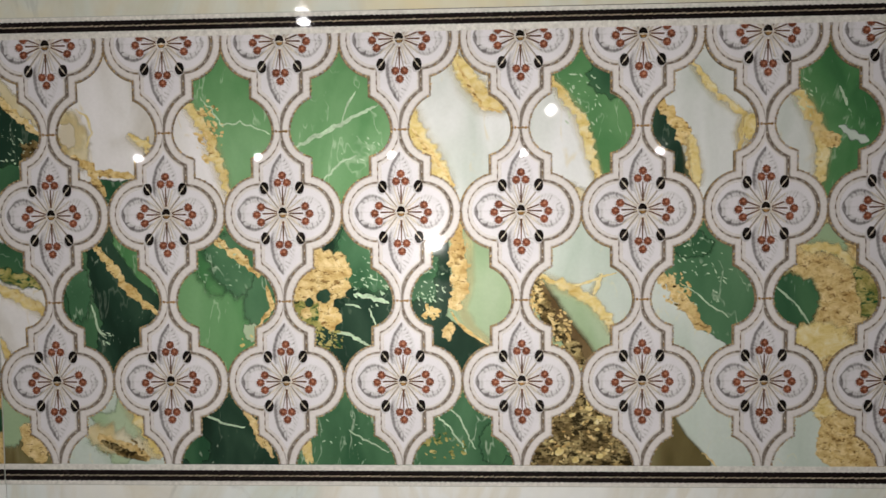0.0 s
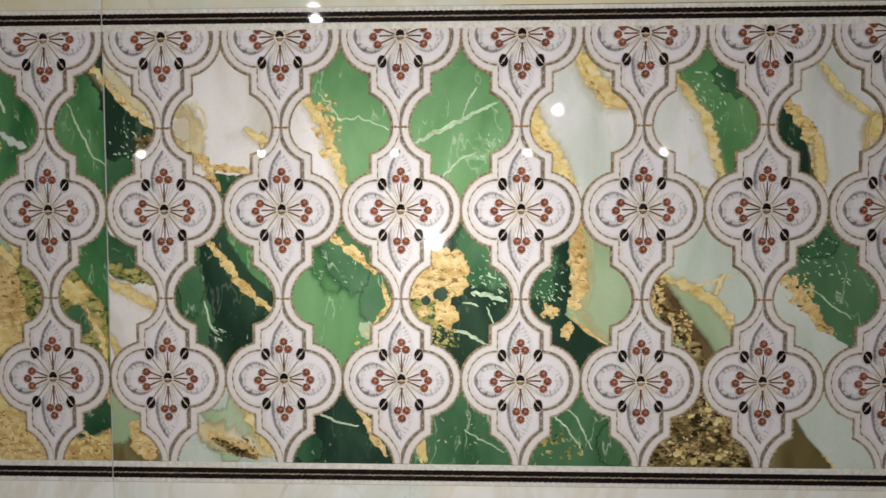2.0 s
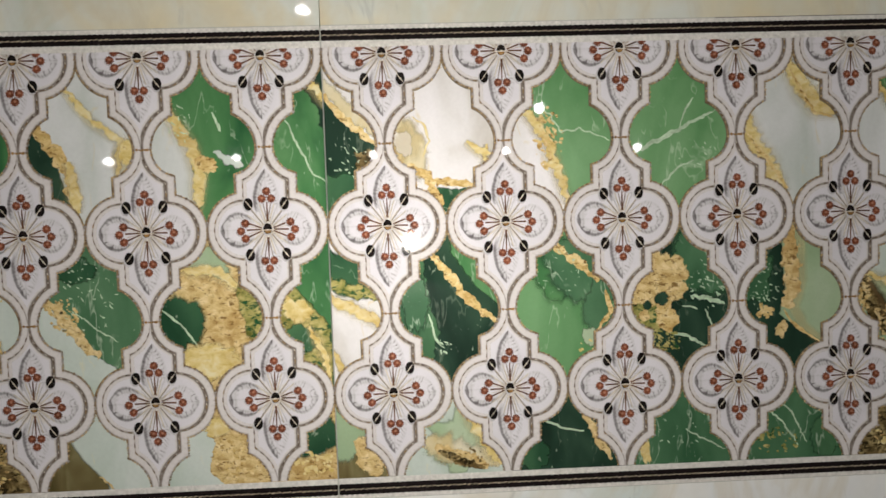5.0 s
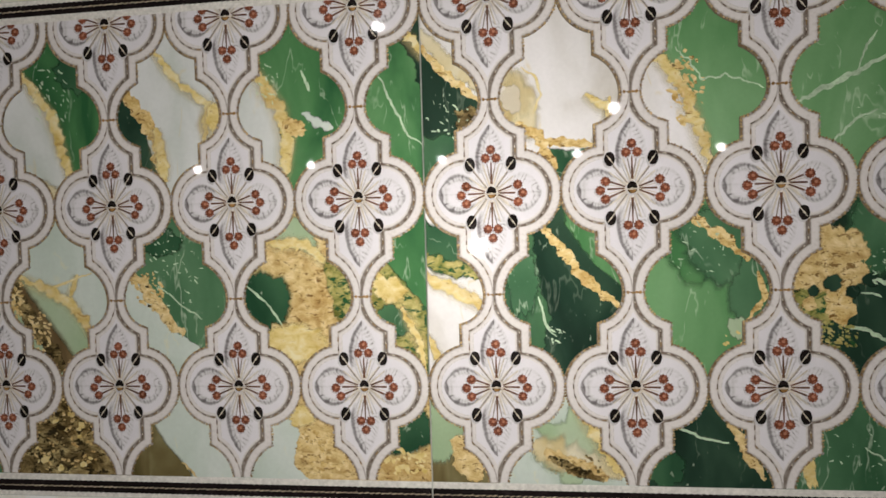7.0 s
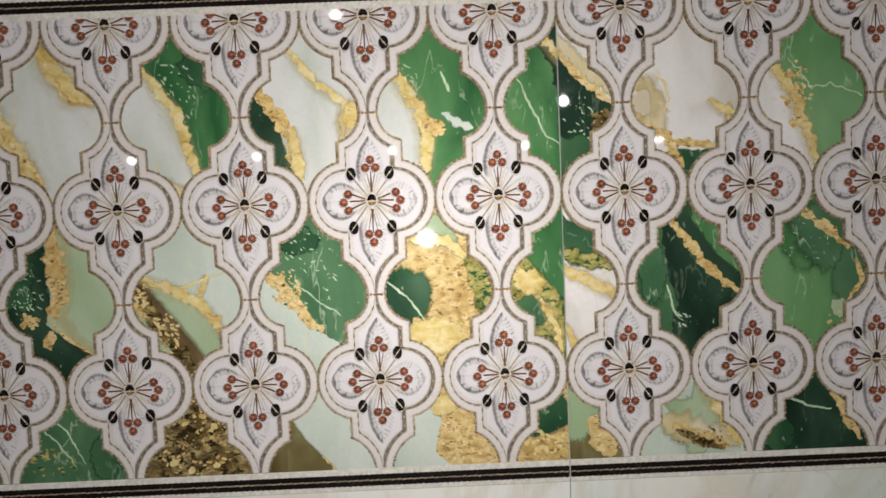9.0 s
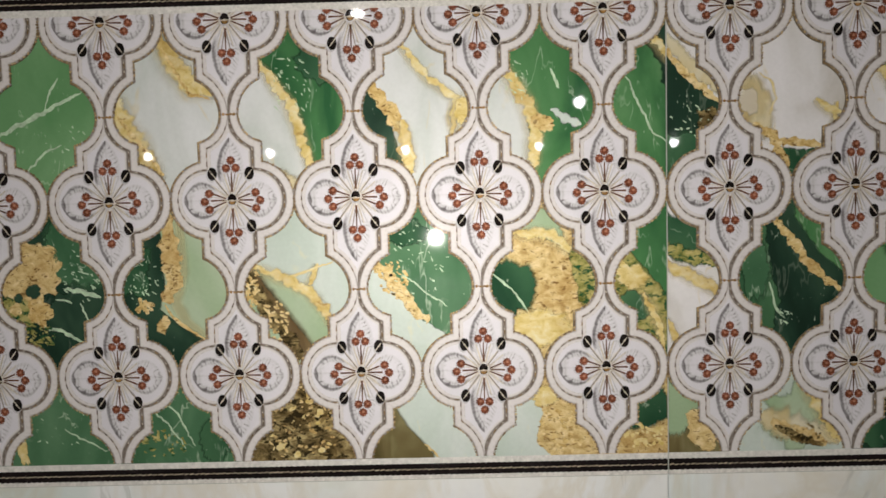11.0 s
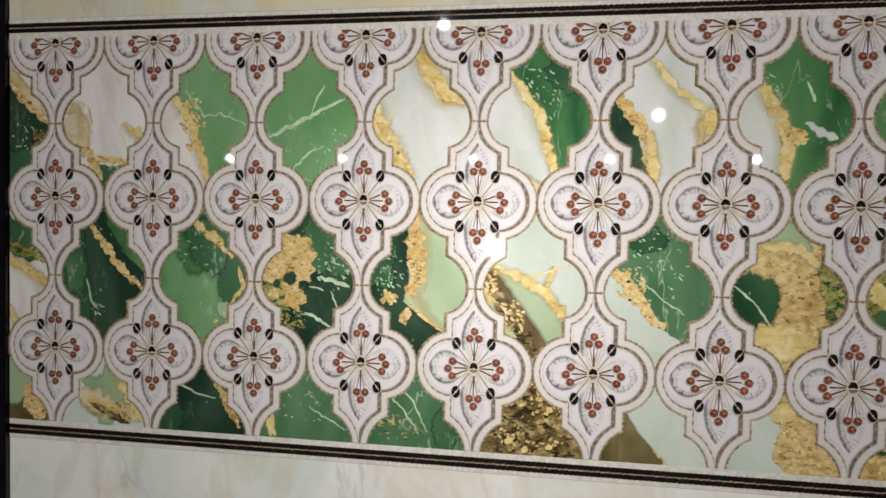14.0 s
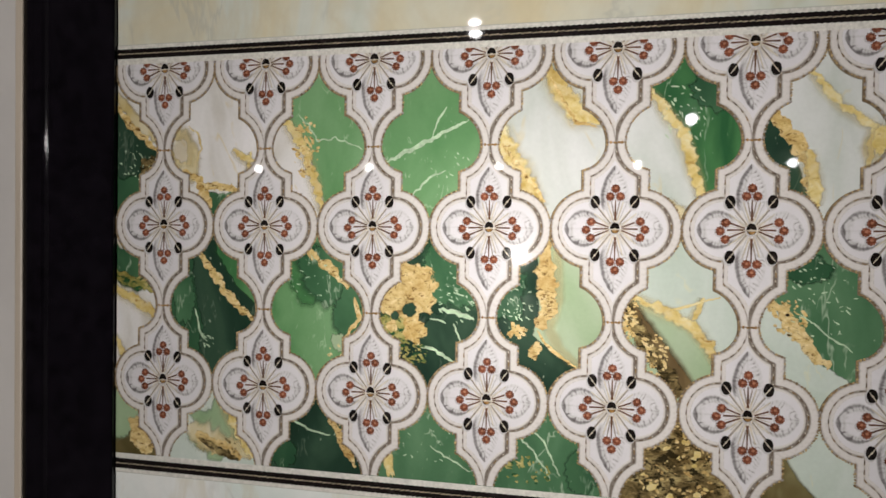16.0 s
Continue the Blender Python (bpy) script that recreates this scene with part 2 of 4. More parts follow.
FIXTURE = plain("white_lamp_housing", (0.6, 0.6, 0.6), 0.4)


def glow(name, strength, color=(1, 0.98, 0.97)):
    m, nt, bsdf = material(name)
    bsdf.inputs["Base Color"].default_value = (0.8, 0.8, 0.8, 1)
    bsdf.inputs["Emission Color"].default_value = (*color, 1)
    bsdf.inputs["Emission Strength"].default_value = strength
    return m


FLASH_GLOW = glow("flash_glow", FLASH, (1.0, 0.95, 0.88))
BULB_GLOW = glow("bulb_glow", BULB)


# ---- mesh helpers ----
def link(name, bm, mats, parent=None, label=""):
    me = bpy.data.meshes.new(name)
    bm.to_mesh(me)
    bm.free()
    for m in mats if isinstance(mats, (list, tuple)) else [mats]:
        me.materials.append(m)
    ob = new(name, me)
    ob.parent = parent
    return tagged(ob, label)


def part(name, bm, material, parent, label=""):
    return link(name, bm, material, parent, label)


def box(bm, x0, x1, y0, y1, z0, z1, slot=0, bevel=0.0):
    made = bmesh.ops.create_cube(bm, size=1.0, matrix=Matrix.LocRotScale(((x0 + x1) / 2, (y0 + y1) / 2, (z0 + z1) / 2), None, (x1 - x0, y1 - y0, z1 - z0)))
    if bevel:
        edges = list({e for v in made["verts"] for e in v.link_edges})
        bmesh.ops.bevel(bm, geom=edges, offset=bevel, segments=2, affect="EDGES", profile=0.5)
    return bm


def plate(bm, loop, back, front, slot=0, chamfer=0.0):
    """A flat plate: its outline in mm (x, z), its back and its front as heights over the tile in mm."""
    mid = front - chamfer
    low = [bm.verts.new((x * MM, -back * MM, z * MM)) for x, z in loop]
    up = [bm.verts.new((x * MM, -mid * MM, z * MM)) for x, z in loop]
    n = len(loop)
    area = sum(loop[i][0] * loop[(i + 1) % n][1] - loop[(i + 1) % n][0] * loop[i][1] for i in range(n))
    rings = [low, up]
    if chamfer:
        cx, cz = sum(p[0] for p in loop) / n, sum(p[1] for p in loop) / n
        top = []
        for x, z in loop:
            d = max(math.hypot(x - cx, z - cz), 1e-6)
            k = max(0.0, 1 - 2.0 * chamfer / d)
            top.append(bm.verts.new(((cx + (x - cx) * k) * MM, -front * MM, (cz + (z - cz) * k) * MM)))
        rings.append(top)
    order = 1 if area > 0 else -1
    face = bm.faces.new(rings[-1][::order])
    face.material_index = slot
    for a, b in zip(rings, rings[1:]):
        for i in range(n):
            j = (i + 1) % n
            quad = (a[i], a[j], b[j], b[i])
            bm.faces.new(quad[::order]).material_index = slot
    return bm


def oval(cx, cz, rx, rz, n=14, turn=0.0):
    c, s = math.cos(turn), math.sin(turn)
    pts = [(rx * math.cos(2 * math.pi * i / n), rz * math.sin(2 * math.pi * i / n)) for i in range(n)]
    return [(cx + x * c - z * s, cz + x * s + z * c) for x, z in pts]


def stroke(x0, z0, x1, z1, w0, w1):
    """The outline of a tapering straight line."""
    d = math.hypot(x1 - x0, z1 - z0)
    nx, nz = -(z1 - z0) / d, (x1 - x0) / d
    return [(x0 + nx * w0 / 2, z0 + nz * w0 / 2), (x0 - nx * w0 / 2, z0 - nz * w0 / 2), (x1 - nx * w1 / 2, z1 - nz * w1 / 2), (x1 + nx * w1 / 2, z1 + nz * w1 / 2)]


# ---- the medallion ----
PITCH_X, PITCH_Z = 75.0, 107.4
NECK = PITCH_Z / 2


WAIST = 2.3  # how far the narrow waist lies below the middle between two medallions


def side_of(d, neck, radius, centre):
    """A quarter of the outline: the round lobe, the step, and the hollow that runs to the waist at height neck."""
    r, step, far = 23.3 - d, 18.7 - d, radius + d
    a_end = math.acos(max(-1.0, min(1.0, (step - 14) / r)))
    quarter = [(14 + r * math.cos(a_end * i / 16), r * math.sin(a_end * i / 16)) for i in range(17)]
    z_low = quarter[-1][1]
    z_top = neck - math.sqrt(max(far * far - (centre - step) ** 2, 0))
    quarter += [(step, z_low + (z_top - z_low) * i / 4) for i in range(1, 5)]
    tip = neck - math.sqrt(max(far * far - centre ** 2, 0))
    for i in range(1, 15):
        z = z_top + (tip - z_top) * i / 14
        quarter.append((max(centre - math.sqrt(max(far * far - (neck - z) ** 2, 0)), 0.0), z))
    left = [(-x, z) for x, z in quarter[::-1]]
    return quarter + (left[1:] if quarter[-1][0] < 1e-6 else left)


def outline(d):
    """The quatrefoil's outline in mm, drawn in by d."""
    lower = side_of(d, NECK + WAIST, 23.4, 28.4)
    return side_of(d, NECK - WAIST, 17.03, 22.03) + [(x, -z) for x, z in lower[::-1]][1:-1]


def even(loop, n):
    """The loop as n points at even steps, from the same start."""
    pts = np.array(loop + loop[:1])
    s = np.concatenate([[0], np.cumsum(np.linalg.norm(np.diff(pts, axis=0), axis=1))])
    at = np.linspace(0, s[-1], n, endpoint=False)
    return list(zip(np.interp(at, s, pts[:, 0]).tolist(), np.interp(at, s, pts[:, 1]).tolist()))


CLIP = 4.2


def cut(bm, clip, low):
    for height, up in ((clip, 1), (low, -1)):
        if height is not None:
            bmesh.ops.bisect_plane(bm, geom=bm.verts[:] + bm.edges[:] + bm.faces[:], plane_co=(0, 0, height * MM), plane_no=(0, 0, up), clear_outer=True)
    return bm


def toned(name, stops, grain=0.16, grain_scale=520.0):
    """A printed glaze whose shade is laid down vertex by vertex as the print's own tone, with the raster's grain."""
    m, nt, bsdf = material(name)
    tone = nt.nodes.new("ShaderNodeAttribute")
    tone.attribute_name = "tone"
    stir = nt.nodes.new("ShaderNodeMapRange")
    stir.inputs["From Min"].default_value, stir.inputs["From Max"].default_value = 0.25, 0.75
    stir.inputs["To Min"].default_value, stir.inputs["To Max"].default_value = -grain, grain
    nt.links.new(noise_of(nt, grain_scale, 3.0, 0.6), stir.inputs["Value"])
    total = nt.nodes.new("ShaderNodeMath")
    nt.links.new(tone.outputs["Fac"], total.inputs[0])
    nt.links.new(stir.outputs["Result"], total.inputs[1])
    finish(nt, bsdf, ramp(nt, total.outputs[0], stops), 0.026)
    return m


WHITE_FIELD = (0.695, 0.675, 0.71)
ROPE_PRINT = toned("ivory_rope_print", [(0.0, (0.13, 0.1, 0.08)), (0.3, (0.3, 0.265, 0.24)), (0.65, (0.52, 0.485, 0.46)), (1.0, (0.68, 0.645, 0.635))])
LEAF_PRINT = toned("embroidered_leaf_print", [(0.0, (0.15, 0.135, 0.14)), (0.35, (0.31, 0.295, 0.305)), (0.7, (0.58, 0.565, 0.58)), (1.0, WHITE_FIELD)], 0.1)
STRAND_PRINT = toned("cream_strand_print", [(0.0, (0.22, 0.16, 0.11)), (0.35, (0.47, 0.41, 0.35)), (0.7, (0.68, 0.64, 0.6)), (1.0, WHITE_FIELD)], 0.12)
GOLD_BEAD = glaze("gold_brown_bead", (0.46, 0.33, 0.17), 0.4, 500.0, blotch=330.0)


def tone_grid(rows, height, closed=False):
    """A sheet through rows of (x, z, tone) in mm at one height over the tile."""
    bm = bmesh.new()
    layer = bm.verts.layers.float.new("tone")
    grid = []
    for row in rows:
        line = []
        for x, z, tone in row:
            v = bm.verts.new((x * MM, -height * MM, z * MM))
            v[layer] = tone
            line.append(v)
        grid.append(line)
    n = len(grid[0])
    for a, b in zip(grid, grid[1:]):
        for i in range(n if closed else n - 1):
            j = (i + 1) % n
            bm.faces.new((a[i], a[j], b[j], b[i]))
    bm.normal_update()
    for f in bm.faces:
        if f.normal.y > 0:
            f.normal_flip()
    return bm


def rope_tone(d, nx, turn):
    """How light the rope moulding is drawn d inside its outline, where the outline faces nx."""
    end, field = 3.85 - 0.3 * nx, 5.75 + 0.65 * nx
    if d <= end:
        return min(1.0, 0.3 + 0.14 * nx + 0.6 * d) - 0.1 * math.sin(turn + 1.2 * d) * (d < 2.5)
    groove = 0.2 - 0.06 * nx
    down = max(0.0, 1 - (d - end) / 0.5)
    up = max(0.0, min(1.0, (d - field + 0.4) / 0.8))
    return groove + (1 - groove) * max(down, up)


def leaf_rows(length, half, blunt, low, high, seed):
    """An embroidered leaf along +x; low and high say how strong its two rims are drawn."""
    rows = []
    for i in range(67):
        t = 0.02 + 0.98 * i / 66
        w = half * max(math.sin(math.pi * min(t, 0.9999) ** blunt), 0.0) ** 0.74
        row = []
        for j in range(33):
            k = -1 + j / 16
            edge = min(w * (1 - abs(k)), (1 - t) * length * 0.85)
            x = length * t
            z = k * w
            wob = noise.noise(Vector((x * 0.22, z * 0.22, seed)))
            band = (high if k > 0 else low) * min(1.0, max(0.0, (t - 0.2) / 0.2))
            rim = math.exp(-((edge - 1.5 - 0.6 * wob) / 1.35) ** 2)
            second = math.exp(-((edge - 4.2 - 0.9 * wob) / 0.65) ** 2)
            along = (x * 0.9 + edge * 0.5) / 2.1 + 0.9 * wob
            tick = max(0.0, math.cos(2 * math.pi * along)) ** 1.5
            fringe = math.exp(-((edge - 2.9) / 2.3) ** 2) * min(1.0, max(0.0, (t - 0.25) / 0.15))
            dab = max(0.0, noise.noise(Vector((x * 0.55, z * 0.8, seed + 9)))) * 1.5 * (1 - band)
            patch = 0.55 + 0.9 * noise.noise(Vector((x * 0.3, z * 0.45, seed + 5))) + dab
            vein = math.exp(-(abs(z) / 0.5) ** 2) * 0.18 * (t > 0.6)
            tone = 1.0 - 0.82 * band * rim - 0.35 * band * second - 0.7 * tick * fringe * patch - vein
            tone = 1 - (1 - tone) * min(1.0, edge / 0.5)
            row.append((x, z, max(tone, 0.0)))
        rows.append(row)
    return rows


def heart_rows(rng):
    """Cream strands that fan out from the middle, longest towards the four beads."""
    count = 96
    tones = [rng.uniform(0.25, 1.0) for i in range(count // 2)]
    rows = []
    for step in range(9):
        p = step / 8
        row = []
        for i in range(count):
            a = 2 * math.pi * i / count
            reach = (5.0 + 6.5 * abs(math.sin(2 * a)) ** 1.6) * (0.82 + 0.3 * tones[(i // 2 + 7) % (count // 2)])
            r = 1.8 + (reach - 1.8) * p
            strand = tones[i // 2] * 0.75 + 0.25 * (i % 2)
            row.append((r * math.cos(a), r * 1.12 * math.sin(a) + 0.2, 0.5 + 0.45 * p + 1.3 * (strand - 0.6) * (1 - 0.4 * p)))
        rows.append(row)
    return rows


def medallion(parent, clip=None, low=None):
    """A quatrefoil medallion with beaded rim, leaves, berries and beads; its origin is its middle."""
    def put(name, bm, mats, top, label=""):
        cut(bm, clip, low)
        if not bm.faces:
            bm.free()
            return None
        return part(name, bm, mats, top, label)

    rng = random.Random(7)
    # the ivory rope moulding, scalloped along its outer side
    steps = (-0.25, 0.15, 0.5, 0.9, 1.4, 2.0, 2.7, 3.4, 3.8, 4.3, 4.8, 5.4, 6.0, 6.6, 7.3)
    count = 264
    loops = [even(outline(d), count) for d in steps]
    rows = []
    for d, loop in zip(steps, loops):
        row = []
        for i, (x, z) in enumerate(loop):
            (xa, za), (xb, zb) = loop[i - 1], loop[(i + 1) % count]
            size = max(math.hypot(xb - xa, zb - za), 1e-6)
            nx = (zb - za) / size
            turn = 2 * math.pi * i / 3
            scallop = 0.32 * math.cos(turn) * max(0.0, 1 - d / 1.0)
            shift = -0.55 * min(d / 5.5, 1.0)
            row.append((x + scallop * nx + shift, z - scallop * (xb - xa) / size, rope_tone(d, nx, turn)))
        rows.append(row)
    whole = put("medallion", tone_grid(rows, 0.6, True), ROPE_PRINT, parent, "ivory quatrefoil medallion with red berries and black beads")
    bm = bmesh.new()
    plate(bm, [(x - 0.4, z - 0.25) for x, z in outline(-0.95)], 0.0, 0.42)
    put("dark_outline", bm, HALO, whole, "thin dark outline")
    bm = bmesh.new()
    for i, (x, z) in enumerate(even(outline(-0.4), 176)):
        r = rng.uniform(0.55, 0.85)
        plate(bm, oval(x + rng.uniform(-0.15, 0.15), z + rng.uniform(-0.15, 0.15), r * 1.2, r * 0.75, 7, rng.uniform(0, 3)), 0.4, 0.62 + 0.003 * (i % 3), rng.choice((0, 0, 1, 1, 2)))
    for x, z, r in ((-3.2, 0.1, 0.95), (-1.0, -0.15, 0.75), (1.1, 0.1, 0.8), (3.1, 0.0, 0.95)):  # amber knots where two medallions meet
        plate(bm, oval(x, -NECK - WAIST + z, r, r * 0.75, 9, 0.4 * x), 0.6, 0.95, 3, 0.1)
    put("beaded_rim", bm, [GOLD_BEAD, BROWN_BEAD, SHADE, AMBER], whole, "brown and gold beaded rim")
    bm = bmesh.new()
    plate(bm, [(x - 0.55, z) for x, z in outline(7.2)], 0.0, 0.56)
    put("field", bm, FIELD, whole, "glossy white field")
    bm = bmesh.new()
    loop = even(outline(4.75), 208)
    for i in range(0, 208, 4):
        (x0, z0), (x1, z1) = loop[i], loop[(i + 2) % 208]
        if math.hypot(x1 - x0, z1 - z0) > 0.3 and abs(z0) < 46:
            w = 0.78 + 0.15 * (x0 > 0)
            plate(bm, stroke(x0 - 0.6, z0, x1 - 0.6, z1, w * 0.6, w), 0.3, 0.68, 0 if i % 12 else 1)
            x2, z2 = loop[(i + 3) % 208]
            plate(bm, stroke(x1 - 0.6, z1, x2 - 0.6 - 0.35 * (1 if x1 > 0 else -1), z2, 0.45, 0.3), 0.3, 0.675, 2)
    put("stitching", bm, [STITCH, BROWN_BEAD, GILT], whole, "dark brown dashed stitching")
    bm = bmesh.new()
    loop = even(outline(6.9), 176)
    for i in range(0, 176, 3):  # a faint second row of stitches beside the first
        (x0, z0), (x1, z1) = loop[i], loop[(i + 2) % 176]
        if x0 < -2 and math.hypot(x1 - x0, z1 - z0) > 0.3 and abs(z0) < 38:
            plate(bm, stroke(x0 - 0.5, z0, x1 - 0.5, z1, 0.3, 0.6), 0.3, 0.60)
    put("bead_line", bm, LEAF_PALE, whole, "faint grey stitches")
    for deg, length, half, blunt, rim_a, rim_b in ((0, 28.0, 11.2, 1.4, 0.5, 0.2), (180, 29.5, 11.8, 1.4, 0.8, 1.0), (90, 38.0, 8.6, 1.0, 0.15, 1.0), (270, 39.5, 8.6, 1.0, 0.95, 0.12)):
        rows = leaf_rows(length, half, blunt, rim_a, rim_b, deg * 0.1)
        c, s = math.cos(radians(deg)), math.sin(radians(deg))
        rows = [[(x * c - z * s - 0.4, x * s + z * c, tone) for x, z, tone in row] for row in rows]
        put("leaf", tone_grid(rows, 0.64 + deg * 0.0001), LEAF_PRINT, whole, "white embroidered leaf edged in grey")
    put("heart", tone_grid(heart_rows(rng), 0.70, True), STRAND_PRINT, whole, "cream strands fanned round the middle")
    # threads from the middle to the berries and beads
    bm = bmesh.new()
    for sx in (-1, 1):
        for z0, z1 in ((0.9, 4.4), (0.0, -0.2), (-0.9, -5.0)):
            plate(bm, stroke(sx * 3.6, z0, sx * 13.0, z1, 0.85, 1.15), 0.5, 0.76, 0)
        for z0, z1 in ((0.5, 2.2), (-0.5, -2.6)):
            plate(bm, stroke(sx * 4.5, z0, sx * 12.0, z1, 0.5, 0.4), 0.5, 0.755, 1)
    for sz in (-1, 1):
        for x0, x1, z1 in ((-0.6, -2.7, 18.5), (0.0, 0.1, 21.5), (0.7, 2.9, 18.5)):
            plate(bm, stroke(x0, sz * 7.6, x1, sz * z1, 0.95, 0.6), 0.5, 0.77, 0 if x1 == 0.1 else 2)
        plate(bm, stroke(0.1, sz * 5.0, 0.1, sz * 14.0, 1.5, 0.7), 0.5, 0.79, 0)
    for sx in (-1, 1):
        for sz in (-1, 1):
            plate(bm, stroke(sx * 2.2, sz * 2.6, sx * 10.4, sz * 13.6, 1.2, 0.8), 0.5, 0.78, 1)
            plate(bm, stroke(sx * 2.7, sz * 3.0, sx * 10.2, sz * 12.8, 0.7, 0.95), 0.5, 0.80, 2)
            plate(bm, stroke(sx * 1.6, sz * 3.4, sx * 6.6, sz * 15.5, 0.7, 0.5), 0.5, 0.805, 3)
            plate(bm, stroke(sx * 3.2, sz * 1.8, sx * 12.0, sz * 9.0, 1.0, 0.6), 0.5, 0.782, 1)
            plate(bm, stroke(sx * 3.4, sz * 2.3, sx * 9.0, sz * 8.4, 0.6, 0.3), 0.5, 0.81, 3)
            plate(bm, stroke(sx * 1.0, sz * 4.5, sx * 4.6, sz * 16, 1.1, 0.6), 0.5, 0.785, 1)
    put("threads", bm, [THREAD, CREAM_THREAD, SHADE, LEAF_PALE], whole, "brown and cream embroidery threads")
    for x, z in ((0, 23.8), (-3.0, 19.2), (2.8, 19.2), (-13.9, 4.0), (-16.7, -0.8), (-14, -5.6), (14.3, 4.3), (16.9, -0.4), (14.3, -5.2), (-2.5, -19.8), (3.1, -19.8), (0.2, -24.8)):
        bm = bmesh.new()
        plate(bm, oval(x - 0.4, z - 0.6, 2.9, 2.8, 12), 0.5, 0.83, 2)
        plate(bm, [(x + px * (1.16 if k % 2 else 0.92), z + pz * (1.16 if k % 2 else 0.92)) for k, (px, pz) in enumerate(oval(0, 0, 2.55, 2.55, 20))], 0.5, 0.9, 0, 0.12)
        plate(bm, oval(x + 0.2, z + 0.4, 0.95, 0.85, 9), 0.8, 0.95, 1)
        for k in range(6):
            a = k * math.pi / 3 + 0.3 * x
            plate(bm, oval(x + 1.85 * math.cos(a), z + 1.85 * math.sin(a), 0.42, 0.38, 6), 0.8, 0.94, 1 if k % 2 else 3)
        put("berry", bm, [BERRY, BERRY_LIGHT, LEAF_PALE, THREAD], whole)
    for x, z, rx, rz in ((-11.5, 15.9, 2.85, 4.0), (11.0, 16.0, 2.85, 4.0), (-11.3, -15.8, 2.85, 4.0), (11.2, -15.8, 2.85, 4.0), (0, 0.4, 2.7, 3.4)):
        bm = bmesh.new()
        plate(bm, oval(x - 0.6, z - 0.8, rx * 1.08, rz * 1.05, 16), 0.5, 0.82, 2)
        plate(bm, [(px + 0.14 * math.sin(5 * k), pz + 0.14 * math.cos(7 * k)) for k, (px, pz) in enumerate(oval(x, z, rx, rz, 22))], 0.5, 0.92, 0, 0.12)
        if x == 0:
            plate(bm, [(px, min(pz, -0.9)) for px, pz in oval(0.1, 0.2, 2.1, 2.9, 16)], 0.6, 0.955, 3)
            plate(bm, stroke(-4.4, -0.5, 4.4, -0.4, 0.7, 0.7), 0.6, 0.965, 1)
            plate(bm, oval(0, -0.3, 1.0, 0.65, 9), 0.6, 0.985, 1)
            for sx, sz in ((-1, -1), (-1, 1), (1, -1), (1, 1)):
                plate(bm, stroke(sx * 2.2, 0.3 + sz * 1.9, sx * 4.8, 0.3 + sz * 3.4, 0.6, 0.35), 0.6, 0.96, 1)
        else:
            ux, uz = (0.6 if x > 0 else -0.6), (0.8 if z > 0 else -0.8)
            plate(bm, stroke(x - ux * 3.6, z - uz * 3.6, x + ux * 2.6, z + uz * 2.6, 0.5, 0.4), 0.6, 0.97, 1)
            plate(bm, oval(x, z, 0.95, 0.5, 8, 0.8 if x * z > 0 else -0.8), 0.8, 0.98, 1)
        put("black_bead", bm, [ONYX, GILT, LEAF_PALE, AMBER], whole, "oval black bead with a gilt stitch")
    return whole


# ---- the marble ground of a decor tile ----
FIELD_TOP, FIELD_BOTTOM = PITCH_Z + CLIP, -161.6
HEIGHT = {"upper": NECK, "lower": -NECK, "bottom": -3 * NECK}


